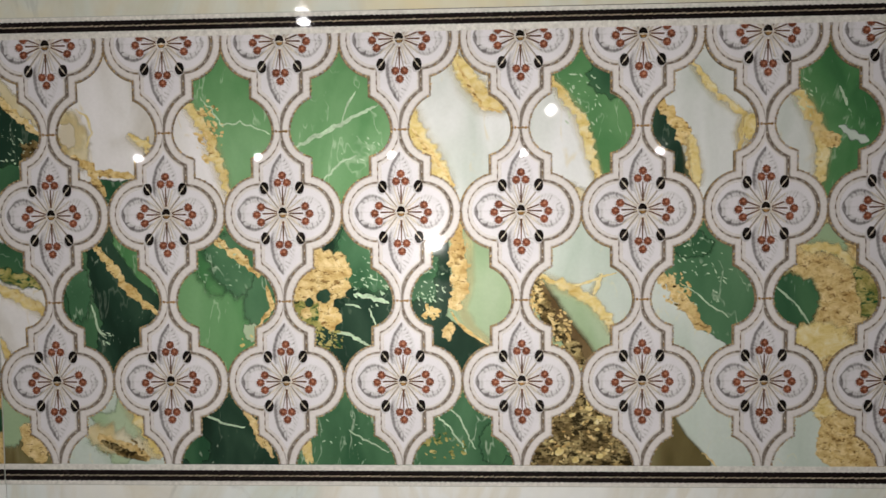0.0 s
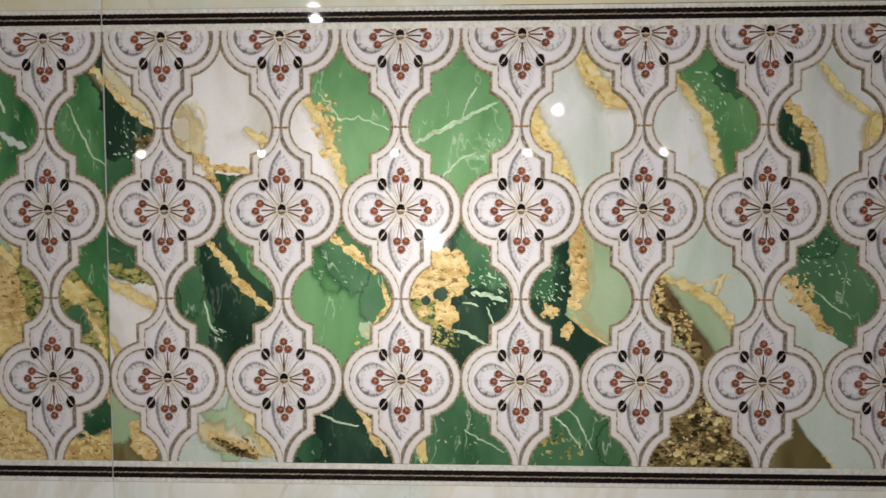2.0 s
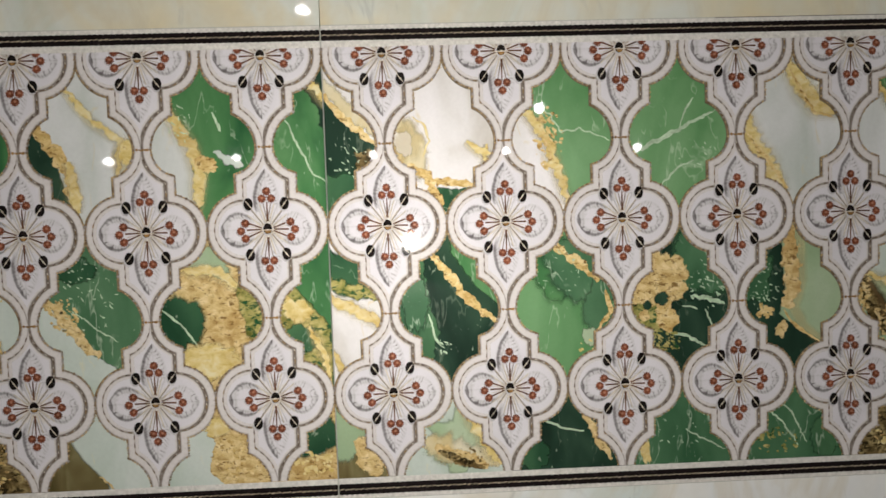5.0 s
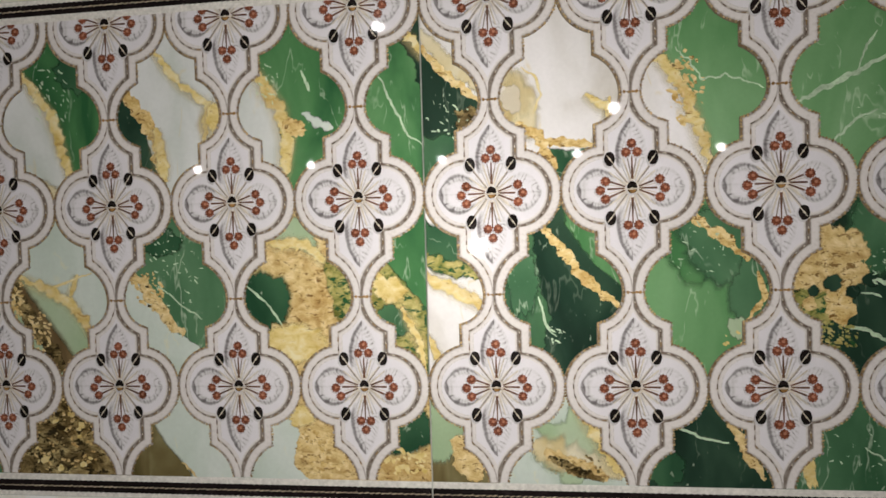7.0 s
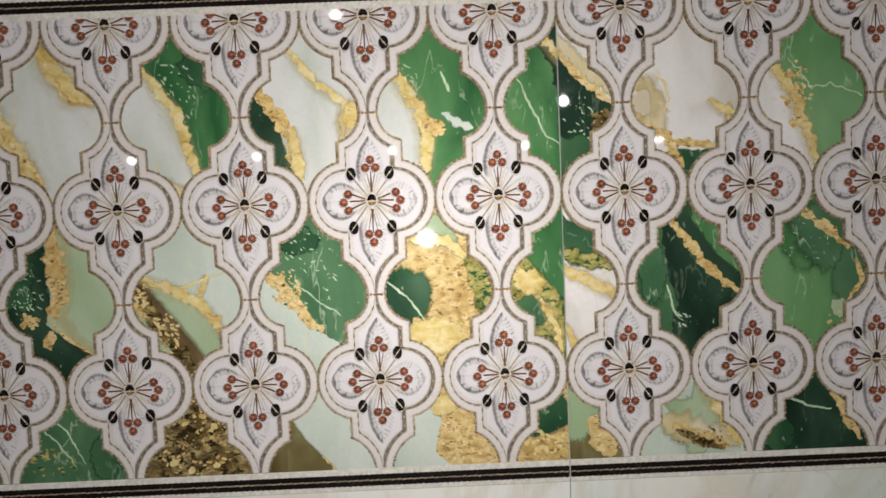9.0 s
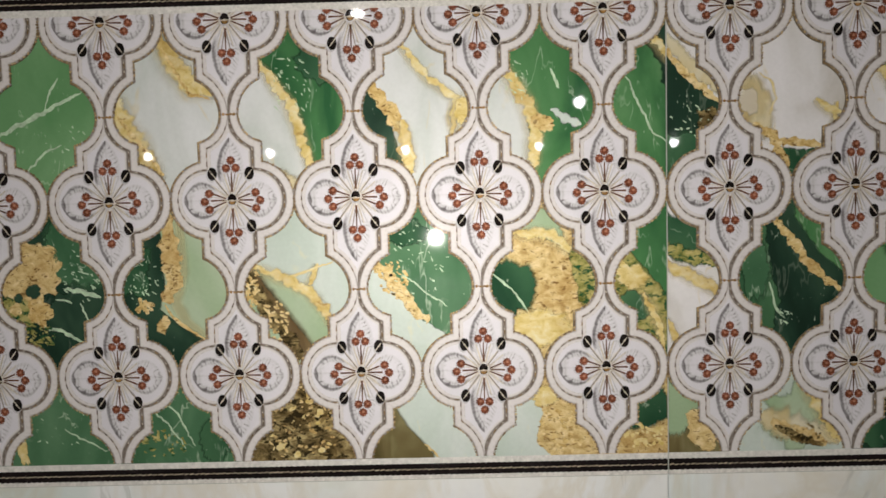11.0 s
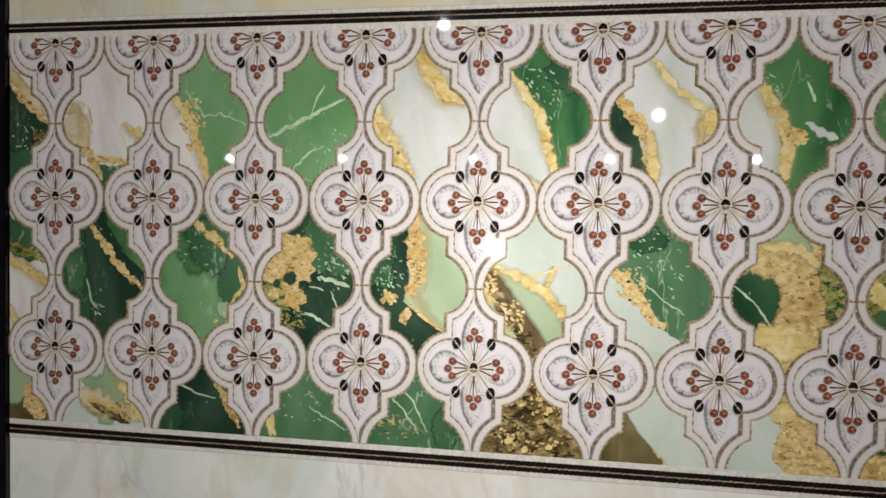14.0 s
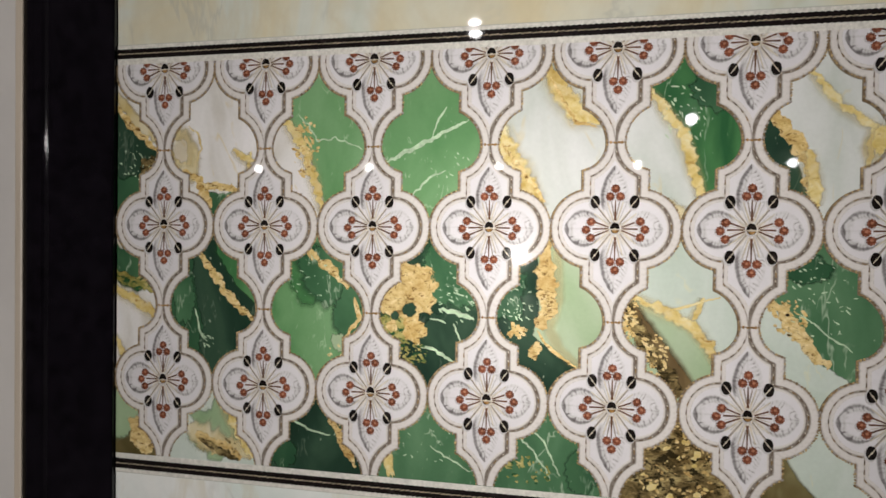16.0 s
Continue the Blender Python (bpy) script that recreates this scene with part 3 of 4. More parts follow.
class Ground:
    """Marble pieces of one tile; each lies a hair above the one before."""

    def __init__(self, tile):
        self.tile, self.count, self.rng = tile, 0, random.Random(11)

    def origin(self, col, row):
        return col * PITCH_X, HEIGHT[row]

    def lay(self, name, rows, mat, closed=False):
        """A thin inlay from rows of points (x, z, depth inside the rim), stitched row to row."""
        self.count += 1
        h = 0.02 + 0.0028 * self.count
        bm = bmesh.new()
        layer = bm.verts.layers.float.new("inside")
        grid = []
        for row in rows:
            line = []
            for x, z, inside in row:
                v = bm.verts.new((min(max(x, 0.4), 599.6) * MM, -h * MM, min(max(z, FIELD_BOTTOM), FIELD_TOP) * MM))
                v[layer] = inside
                line.append(v)
            grid.append(line)
        n = len(grid[0])
        for a, b in zip(grid, grid[1:]):
            for i in range(n if closed else n - 1):
                j = (i + 1) % n
                bm.faces.new((a[i], a[j], b[j], b[i]))
        if closed:
            bm.faces.new(grid[-1])
        bm.normal_update()
        for f in bm.faces:
            if f.normal.y > 0:
                f.normal_flip()
        return part(name, bm, mat, self.tile)

    def rough(self, pts, amount, size=5.0):
        """The polyline in steps of about a millimetre, with a broken edge."""
        out, seed = [], self.rng.uniform(0, 50)
        for (x0, z0), (x1, z1) in zip(pts, pts[1:]):
            d = math.hypot(x1 - x0, z1 - z0)
            n = max(2, int(d / 0.9))
            for i in range(n):
                t = i / n
                x, z = x0 + (x1 - x0) * t, z0 + (z1 - z0) * t
                k = noise.fractal(Vector((x / size + seed, z / size, seed)), 0.8, 2.1, 4) * amount
                out.append((x - (z1 - z0) / d * k, z + (x1 - x0) / d * k))
        out.append(pts[-1])
        return out

    def base(self, col, row, mat, name="marble_piece"):
        cx, cz = self.origin(col, row)
        self.lay(name, [[(cx - 37.5, cz + k * NECK, 2.0), (cx + 37.5, cz + k * NECK, 2.0)] for k in (-1, 1)], mat)

    def side(self, col, row, mat, which, pts, amount=1.2, name="marble_piece"):
        """The part of a cell that lies to one side of a line through pts, listed from top to bottom."""
        cx, cz = self.origin(col, row)
        edge = which * 37.5
        line = [(pts[0][0], NECK), *pts, (pts[-1][0], -NECK)] if pts[0][1] < NECK - 1 else [*pts, (pts[-1][0], -NECK)]
        line = self.rough(line, amount)
        rows = []
        for shift, inside in ((-3.6, -0.95), (0.0, 0.32), (3.6, 1.6), (None, 2.0)):
            rows.append([(cx + (edge if shift is None else min(max(x + which * shift, -37.5), 37.5)), cz + min(max(z, -NECK), NECK), inside) for x, z in line])
        self.lay(name, rows, mat)

    def vein(self, col, row, mat, pts, width, amount=1.0, name="gold_vein", taper=0.35):
        """A band of uneven width along pts."""
        if mat is PALE_GOLD and width > 2.0:
            self.vein(col, row, YELLOW_WASH, [(x - 0.8, z - 0.4) for x, z in pts], width * 1.1 + 2.0, amount * 0.15, "stain", 0.6)
        cx, cz = self.origin(col, row)
        mid = self.rough([(x + cx, z + cz) for x, z in pts], amount)
        n, seed, rows = len(mid), self.rng.uniform(0, 50), [[], [], []]
        reach = 2 + int(width * 1.2)
        fray, swell = (0.0, 0.15) if mat in (YELLOW_WASH, BARK) else (min(0.12 * width, 0.5), 0.9 if width < 7 else 0.55)
        for i, (x, z) in enumerate(mid):
            (xa, za), (xb, zb) = mid[max(i - reach, 0)], mid[min(i + reach, n - 1)]
            d = max(math.hypot(xb - xa, zb - za), 1e-6)
            t = i / (n - 1)
            w = width / 2 * (1 - (1 - taper) * abs(2 * t - 1) ** 3)
            wa = w * (1 + swell * noise.noise(Vector((i * 0.22, seed, 0)))) + fray * noise.noise(Vector((i * 0.9, seed, 3)))
            wb = w * (1 + swell * noise.noise(Vector((i * 0.22, seed, 9)))) + fray * noise.noise(Vector((i * 0.9, seed, 6)))
            nx, nz = -(zb - za) / d, (xb - xa) / d
            grow = 1.0 if mat is VEIN else 2.0
            wa, wb = max(wa, 0.05) * grow + 0.1, max(wb, 0.05) * grow + 0.1
            rows[0].append((x + nx * wa, z + nz * wa, -0.95))
            rows[1].append((x, z, 1.45))
            rows[2].append((x - nx * wb, z - nz * wb, -0.95))
        self.lay(name, rows, mat)

    def blob(self, col, row, mat, u, v, ru, rv, turn=0.0, amount=0.35, name="marble_patch"):
        """A patch with an uneven outline."""
        cx, cz = self.origin(col, row)
        seed, rows = self.rng.uniform(0, 50), [[], [], []]
        for i in range(72):
            a = 2 * math.pi * i / 72
            k = 1 + amount * noise.fractal(Vector((1.6 * math.cos(a) + seed, 1.6 * math.sin(a), seed)), 0.7, 2.1, 5)
            x, z = ru * k * math.cos(a), rv * k * math.sin(a)
            c, s = math.cos(radians(turn)), math.sin(radians(turn))
            for row, part_of, inside in zip(rows, (1.5, 1.0, 0.55), (-0.95, 0.32, 1.6)):
                row.append((cx + u + part_of * (x * c - z * s), cz + v + part_of * (x * s + z * c), inside))
        self.lay(name, rows, mat, True)

    def flakes(self, col, row, mat, u, v, ru, rv, count, size, turn=-40.0, name="flake_scatter"):
        """Small loose flakes, scattered over an oval; too many to count."""
        cx, cz = self.origin(col, row)
        self.count += 1
        h = 0.02 + 0.0028 * self.count
        bm = bmesh.new()
        for i in range(count):
            a, r = self.rng.uniform(0, 2 * math.pi), math.sqrt(self.rng.random())
            x, z = cx + u + ru * r * math.cos(a), cz + v + rv * r * math.sin(a)
            if not (1.5 < x < 598.5 and FIELD_BOTTOM + 1.5 < z < FIELD_TOP - 1.5):
                continue
            s = size * self.rng.uniform(0.35, 1.25)
            t = radians(turn + self.rng.gauss(0, 30))
            long = self.rng.uniform(1.6, 4.6) if mat is VEIN else self.rng.uniform(1.0, 2.4)
            s *= 0.62 if mat is VEIN else 1.0
            pts = [(s * long * 0.5 * math.cos(k) * self.rng.uniform(0.6, 1.2), s * 0.5 * math.sin(k) * self.rng.uniform(0.6, 1.2)) for k in (0.3, 1.2, 2.2, 3.1, 4.0, 5.2)]
            loop = [(min(max(x + px * math.cos(t) - pz * math.sin(t), 0.4), 599.6), min(max(z + px * math.sin(t) + pz * math.cos(t), FIELD_BOTTOM), FIELD_TOP)) for px, pz in pts]
            plate(bm, loop, 0.0, h + 0.0002 * (i % 12))
        layer = bm.verts.layers.float.new("inside")
        for v in bm.verts:
            v[layer] = 2.0
        tagged(part(name, bm, mat, self.tile), kind="stuff")


def marble_ground(tile):
    g = Ground(tile)
    # upper row of openings
    g.base(0, "upper", BLACK_GREEN)
    g.side(0, "upper", SNOW, 1, [(-4, 30), (33, -3)], 0.8)
    g.vein(0, "upper", CREAM_STONE, [(-4, 40), (14, 20), (36, 2)], 9, 0.8)
    g.blob(0, "upper", DEEP_GREEN, 10, -36, 30, 18)
    g.vein(0, "upper", GOLD, [(-6, 34), (14, 13), (36, -6)], 4.4)
    g.blob(0, "upper", CRUMB, 27, -14, 7, 9, 20)
    g.flakes(0, "upper", VEIN, 14, -10, 14, 14, 26, 1.7)
    g.base(1, "upper", SNOW)
    g.blob(1, "upper", CREAM_STONE, -24, -6, 11, 17, 20)
    g.blob(1, "upper", SNOW, -26, -2, 6, 8, 20)
    g.blob(1, "upper", YELLOW_WASH, -23, -1, 8, 12, 0, 0.3)
    g.vein(1, "upper", PALE_GOLD, [(-20, 14), (-12, 8), (-10, -1), (-14, -11)], 1.3, 1.0)
    g.vein(1, "upper", PALE_GOLD, [(18, -28), (25, -18), (27, -4)], 2.2, 1.0)
    g.blob(1, "upper", DEEP_GREEN, 4, -38, 16, 8)
    g.vein(1, "upper", GOLD, [(-24, -16), (-8, -26), (18, -29)], 5.5, 1.8)
    g.vein(1, "upper", GOLD, [(-12, -24), (-2, -42)], 7, 1.5)
    g.vein(1, "upper", PALE_GOLD, [(14, -2), (22, -9), (32, -12)], 4, 1.5)
    g.base(2, "upper", SOFT_GREEN)
    g.side(2, "upper", SNOW, -1, [(-28, 22), (-8, -4), (4, -42)], 1.5)
    g.vein(2, "upper", PALE_GOLD, [(-28, 24), (-10, -2), (4, -44)], 6.5, 1.8)
    g.flakes(2, "upper", GOLD, -9, -2, 9, 20, 60, 2.4)
    g.vein(2, "upper", VEIN, [(-14, 20), (0, 2), (12, 4), (30, -4)], 0.8, 1.6, "white_vein")
    g.base(3, "upper", SOFT_GREEN)
    g.vein(3, "upper", VEIN, [(-30, -13), (-8, -2), (4, 4), (24, 14)], 2.4, 1.2, "white_vein", 0.1)
    g.vein(3, "upper", VEIN, [(1, 4), (4, 14), (10, 22)], 1.0, 1.2, "white_vein")
    g.vein(3, "upper", VEIN, [(-12, -34), (0, -22), (10, -18)], 0.9, 0.8, "white_vein")
    g.flakes(3, "upper", VEIN, 14, -14, 14, 12, 14, 1.3)
    g.base(4, "upper", WHITE)
    g.vein(4, "upper", PALE_GOLD, [(-36, 16), (-26, -8), (-6, -42)], 13, 1.6)
    g.vein(4, "upper", GOLD, [(-30, -2), (-18, -18), (-4, -38)], 3, 1.5)
    g.vein(4, "upper", PALE_GOLD, [(-5, 46), (6, 28), (16, 14), (31, 11)], 12, 1.2)
    g.vein(4, "upper", GOLD, [(-2, 38), (8, 22), (14, 10), (26, 7)], 2.0, 1.5)
    g.base(5, "upper", GREEN)
    g.blob(5, "upper", DEEP_GREEN, 16, 26, 14, 10, -30)
    g.side(5, "upper", WHITE, -1, [(-18, 28), (-2, 4), (10, -40)], 1.2)
    g.vein(5, "upper", PALE_GOLD, [(-20, 30), (-2, 5), (4, -10), (13, -42)], 6, 1.6)
    g.flakes(5, "upper", VEIN, 0, 14, 12, 22, 40, 1.6)
    g.blob(5, "upper", CREAM_STONE, -14, -44, 18, 8)
    g.base(6, "upper", WHITE)
    g.side(6, "upper", BLACK_GREEN, -1, [(-28, 16), (-16, -6), (-6, -40)], 1.0)
    g.vein(6, "upper", GOLD, [(-32, 18), (-20, 4), (-8, -14), (-5, -42)], 8.5, 1.4)
    g.vein(6, "upper", PALE_GOLD, [(-8, -8), (-3, -40)], 7, 1.4)
    g.vein(6, "upper", PALE_GOLD, [(-8, 36), (8, 16), (24, 4), (22, -22)], 4.4, 1.4)
    g.blob(6, "upper", YELLOW_WASH, 26, -6, 6, 11, -15)
    g.blob(6, "upper", PALE_GOLD, 28, -3, 4, 9, -10)
    g.base(7, "upper", GREEN)
    g.side(7, "upper", WHITE, -1, [(-24, 26), (-8, -4), (-6, -42)], 1.2)
    g.vein(7, "upper", PALE_GOLD, [(-24, 26), (-8, 0), (-3, -16), (-6, -44)], 8, 1.8)
    g.blob(7, "upper", GOLD, 1, -12, 7, 5, -20)
    g.flakes(7, "upper", VEIN, -14, 14, 7, 14, 30, 1.5)
    g.vein(7, "upper", MINT, [(6, -4), (13, -9), (24, -14)], 6, 0.6, "white_vein", 0.2)
    g.vein(7, "upper", VEIN, [(6, 20), (11, 8)], 1.6, 0.8, "white_vein")
    g.base(8, "upper", GREEN)
    g.side(8, "upper", BLACK_GREEN, 1, [(-14, 38), (-4, 22), (2, -4)], 2.0)
    g.vein(8, "upper", VEIN, [(-24, 14), (-8, -20), (2, -26)], 1.1, 1.0, "white_vein")
    g.vein(8, "upper", PALE_GOLD, [(-10, 40), (4, 22)], 5, 1.0)
    # lower row of openings
    g.base(0, "lower", DEEP_GREEN)
    g.side(0, "lower", SNOW, -1, [(36, 4), (30, -8), (30, -40)], 0.8)
    g.blob(0, "lower", DEEP_GREEN, 16, 22, 34, 14, -20)
    g.vein(0, "lower", MOSS_GOLD, [(-4, 20), (12, 14), (30, 8)], 9, 1.6)
    g.vein(0, "lower", PALE_GOLD, [(-4, 10), (14, 2), (34, -11)], 7, 1.4)
    g.vein(0, "lower", PALE_GOLD, [(-2, -24), (10, -44)], 5, 1.2)
    g.base(1, "lower", DEEP_GREEN)
    g.side(1, "lower", BLACK_GREEN, 1, [(-16, 30), (-13, 4), (-7, -16), (-16, -44)], 2.0)
    g.side(1, "lower", GREEN, 1, [(2, 36), (18, 12), (40, -6)], 1.0)
    g.blob(1, "lower", GREY_GREEN, -22, 4, 9, 18)
    g.vein(1, "lower", GOLD, [(-14, 38), (2, 20), (12, 5), (30, -10)], 6, 1.2)
    g.vein(1, "lower", VEIN, [(-14, -4), (-8, -22), (-4, -26)], 1.0, 1.0, "white_vein")
    g.flakes(1, "lower", VEIN, -4, -24, 6, 6, 14, 1.5)
    g.base(2, "lower", SOFT_GREEN)
    g.blob(2, "lower", GREEN, -2, 22, 30, 20, -30)
    g.blob(2, "lower", GREY_GREEN, 10, 20, 26, 18, -35)
    g.blob(2, "lower", GREY_GREEN, 22, -2, 9, 16)
    g.vein(2, "lower", GOLD, [(-8, 40), (8, 26), (22, 14)], 6, 1.2)
    g.vein(2, "lower", GOLD, [(26, 8), (29, -6), (20, -18)], 3, 1.4)
    g.flakes(2, "lower", VEIN, -6, 20, 16, 14, 26, 1.3)
    g.blob(2, "lower", SAGE, 15, -22, 5, 6, 20)
    g.flakes(2, "lower", PALE_GOLD, 16, -32, 10, 8, 22, 1.8)
    g.base(3, "lower", BLACK_GREEN)
    g.blob(3, "lower", GREY_GREEN, 14, 24, 24, 20)
    g.blob(3, "lower", MOSS_GOLD, -18, -8, 14, 12, 10)
    g.blob(3, "lower", TAN_GOLD, -14, 12, 20, 18, 0, 0.25)
    g.blob(3, "lower", GOLD, -9, -11, 7, 10, 10, 0.25)
    g.blob(3, "lower", TAN_GOLD, -24, -10, 3.5, 3.5)
    for u, v, ru, rv in ((-12.5, 1, 4.6, 4.4), (-3, -4, 3.2, 3.4), (5.7, 2, 4.0, 3.2), (-22, -3, 2.8, 2.8)):
        g.blob(3, "lower", BLACK_GREEN, u, v, ru, rv, 0, 0.25)
    g.vein(3, "lower", VEIN, [(7, 2), (18, 1), (29, -4)], 2.2, 1.4, "white_vein")
    g.vein(3, "lower", VEIN, [(1, -4), (8, -5), (11, -7)], 1.0, 0.8, "white_vein")
    g.vein(3, "lower", VEIN, [(-7, -21), (6, -25), (16, -31)], 1.6, 1.0, "white_vein")
    g.vein(3, "lower", VEIN, [(16, -7), (18, -12), (20, -19)], 0.9, 1.2, "white_vein")
    g.flakes(3, "lower", VEIN, 18, 10, 14, 16, 44, 1.6)
    g.flakes(3, "lower", MOSS_GOLD, -12, -27, 12, 8, 70, 2.0)
    g.base(4, "lower", SAGE)
    g.side(4, "lower", BLACK_GREEN, -1, [(-8, 40), (-6, 0), (-10, -12), (0, -20), (18, -32), (24, -44)], 0.8)
    g.blob(4, "lower", DEEP_GREEN, -28, 14, 14, 18)
    g.vein(4, "lower", YELLOW_WASH, [(4, 44), (5, 10), (0, -8), (6, -20), (18, -30)], 7, 0.3, "stain", 0.7)
    g.vein(4, "lower", TAN_GOLD, [(-3, 46), (-2, 18), (-1, 3), (-6, -8)], 11, 1.4, taper=0.5)
    g.vein(4, "lower", GOLD, [(-7, -9), (-2, -17), (6, -24), (18, -31)], 1.7, 0.5)
    g.flakes(4, "lower", VEIN, -20, 6, 10, 20, 46, 1.6)
    g.blob(4, "lower", TAN_GOLD, -8.5, -22, 4, 5.5, -15)
    g.flakes(4, "lower", GOLD, -20, -10, 7, 4, 18, 3.0)
    g.base(5, "lower", SAGE)
    g.side(5, "lower", MINT, 1, [(-34, 17), (-7, 5), (6, -2), (17, -15), (22, -34)], 0.5)
    g.vein(5, "lower", BARK, [(-30, 10), (-18, -8), (-6, -24), (8, -44)], 11, 0.3, "brown_band", 0.8)
    g.vein(5, "lower", CRUMB, [(-34, 16), (-27, 0), (-20, -14), (-8, -30), (2, -44)], 9, 0.6, taper=0.8)
    g.flakes(5, "lower", GOLD, -28, 2, 5, 14, 60, 2.3)
    g.flakes(5, "lower", TAN_GOLD, -14, -20, 8, 13, 50, 2.0)
    g.vein(5, "lower", PALE_GOLD, [(-28, 14), (-7, 5), (6, -2), (17, -15), (20, -24)], 6, 1.0)
    g.vein(5, "lower", PALE_GOLD, [(7, 1), (10, 7), (13, 14)], 3.0, 0.8)
    g.vein(5, "lower", PALE_GOLD, [(-6, 6), (8, 10), (22, 15)], 1.4, 0.8)
    g.base(6, "lower", GREY_GREEN)
    g.blob(6, "lower", DEEP_GREEN, -10, 34, 16, 9, -20)
    g.side(6, "lower", MINT, -1, [(-30, 16), (-12, -8), (2, -22), (14, -30), (20, -44)], 1.2)
    g.vein(6, "lower", TAN_GOLD, [(-32, 18), (-18, 4), (-8, -10), (4, -24)], 8, 1.8)
    g.flakes(6, "lower", GOLD, -16, 2, 10, 12, 46, 2.4)
    g.flakes(6, "lower", VEIN, 0, 14, 18, 22, 44, 1.7)
    g.vein(6, "lower", VEIN, [(-10, 6), (4, -6), (16, -14)], 0.8, 1.2, "white_vein")
    g.base(7, "lower", TAN_GOLD)
    g.blob(7, "lower", SAGE, -6, 36, 20, 10, -20)
    g.vein(7, "lower", PALE_GOLD, [(-18, 30), (4, 28), (20, 16)], 6, 1.6)
    g.blob(7, "lower", MOSS_GOLD, 28, 2, 10, 18, 10)
    g.blob(7, "lower", PALE_GOLD, -4, -30, 20, 12)
    g.blob(7, "lower", DEEP_GREEN, -20, -4, 15, 19, 35, 0.3)
    g.vein(7, "lower", VEIN, [(-32, 6), (-20, -4), (-10, -18)], 1.1, 0.9, "white_vein")
    g.base(8, "lower", MOSS_GOLD)
    g.side(8, "lower", GREEN, 1, [(-26, 34), (-24, 18), (-12, 4), (2, -12)], 1.2)
    g.blob(8, "lower", PALE_GOLD, -22, 2, 11, 7, -25)
    g.blob(8, "lower", DEEP_GREEN, -20, -16, 10, 8, -30)
    g.vein(8, "lower", PALE_GOLD, [(-14, -8), (-4, -30), (-2, -46)], 4, 2.0)
    # bottom row of half openings
    g.base(0, "bottom", OLIVE)
    g.blob(0, "bottom", SAGE, 6, 26, 12, 18)
    g.blob(0, "bottom", TAN_GOLD, 24, 16, 12, 14)
    g.base(1, "bottom", MINT)
    g.blob(1, "bottom", SAGE, 6, 20, 20, 20)
    g.vein(1, "bottom", CREAM_STONE, [(-18, 22), (2, 12), (30, 6)], 18, 1.2)
    g.vein(1, "bottom", TAN_GOLD, [(-12, 18), (4, 10), (22, 3)], 9, 1.2)
    g.vein(1, "bottom", CRUMB, [(-10, 15), (4, 8), (20, 2)], 5, 1.2)
    g.flakes(1, "bottom", CRUMB, 4, 10, 15, 8, 24, 1.5, -15.0)
    g.vein(1, "bottom", PALE_GOLD, [(6, 44), (18, 24), (30, 4)], 6, 1.4)
    g.base(2, "bottom", BLACK_GREEN)
    g.blob(2, "bottom", DEEP_GREEN, -22, 8, 9, 9)
    g.vein(2, "bottom", VEIN, [(-20, 34), (-4, 26), (10, 24)], 1.1, 0.9, "white_vein")
    g.vein(2, "bottom", TAN_GOLD, [(8, 46), (14, 30), (28, 4)], 6, 1.4)
    g.base(3, "bottom", GREY_GREEN)
    g.flakes(3, "bottom", VEIN, 0, 24, 20, 14, 20, 1.1)
    g.blob(3, "bottom", PALE_GOLD, -26, 12, 4, 13, 15)
    g.vein(3, "bottom", VEIN, [(2, 22), (16, 14), (28, 8)], 0.8, 1.0, "white_vein")
    g.base(4, "bottom", GREY_GREEN)
    g.blob(4, "bottom", DEEP_GREEN, 22, 14, 10, 14)
    g.vein(4, "bottom", VEIN, [(-16, 44), (-2, 30), (8, 10)], 0.9, 1.2, "white_vein")
    g.vein(4, "bottom", VEIN, [(-22, 36), (-8, 24), (2, 8)], 0.9, 1.2, "white_vein")
    g.flakes(4, "bottom", MOSS_GOLD, -12, 12, 14, 10, 30, 2.4)
    g.base(5, "bottom", CRUMB)
    g.flakes(5, "bottom", TAN_GOLD, 0, 24, 24, 26, 110, 1.9, 0.0)
    g.flakes(5, "bottom", PALE_GOLD, -2, 22, 22, 24, 20, 3.9, 40.0)
    g.base(6, "bottom", MINT)
    g.side(6, "bottom", OLIVE, -1, [(-18, 34), (-10, 20), (6, 2)], 0.6)
    g.vein(6, "bottom", TAN_GOLD, [(0, 8), (5, 4), (9, -1)], 1.6, 0.6)
    g.base(7, "bottom", MINT)
    g.side(7, "bottom", TAN_GOLD, 1, [(-8, 42), (-2, 26), (-6, 8), (4, 0)], 1.6)
    g.flakes(7, "bottom", GOLD, 12, 16, 16, 16, 60, 2.6)
    g.blob(7, "bottom", PALE_GOLD, -1, 36, 7, 7)
    g.base(8, "bottom", TAN_GOLD)
    g.blob(8, "bottom", DEEP_GREEN, -14, 30, 16, 14, 30)
    g.flakes(8, "bottom", PALE_GOLD, -16, 10, 16, 8, 40, 2.8)


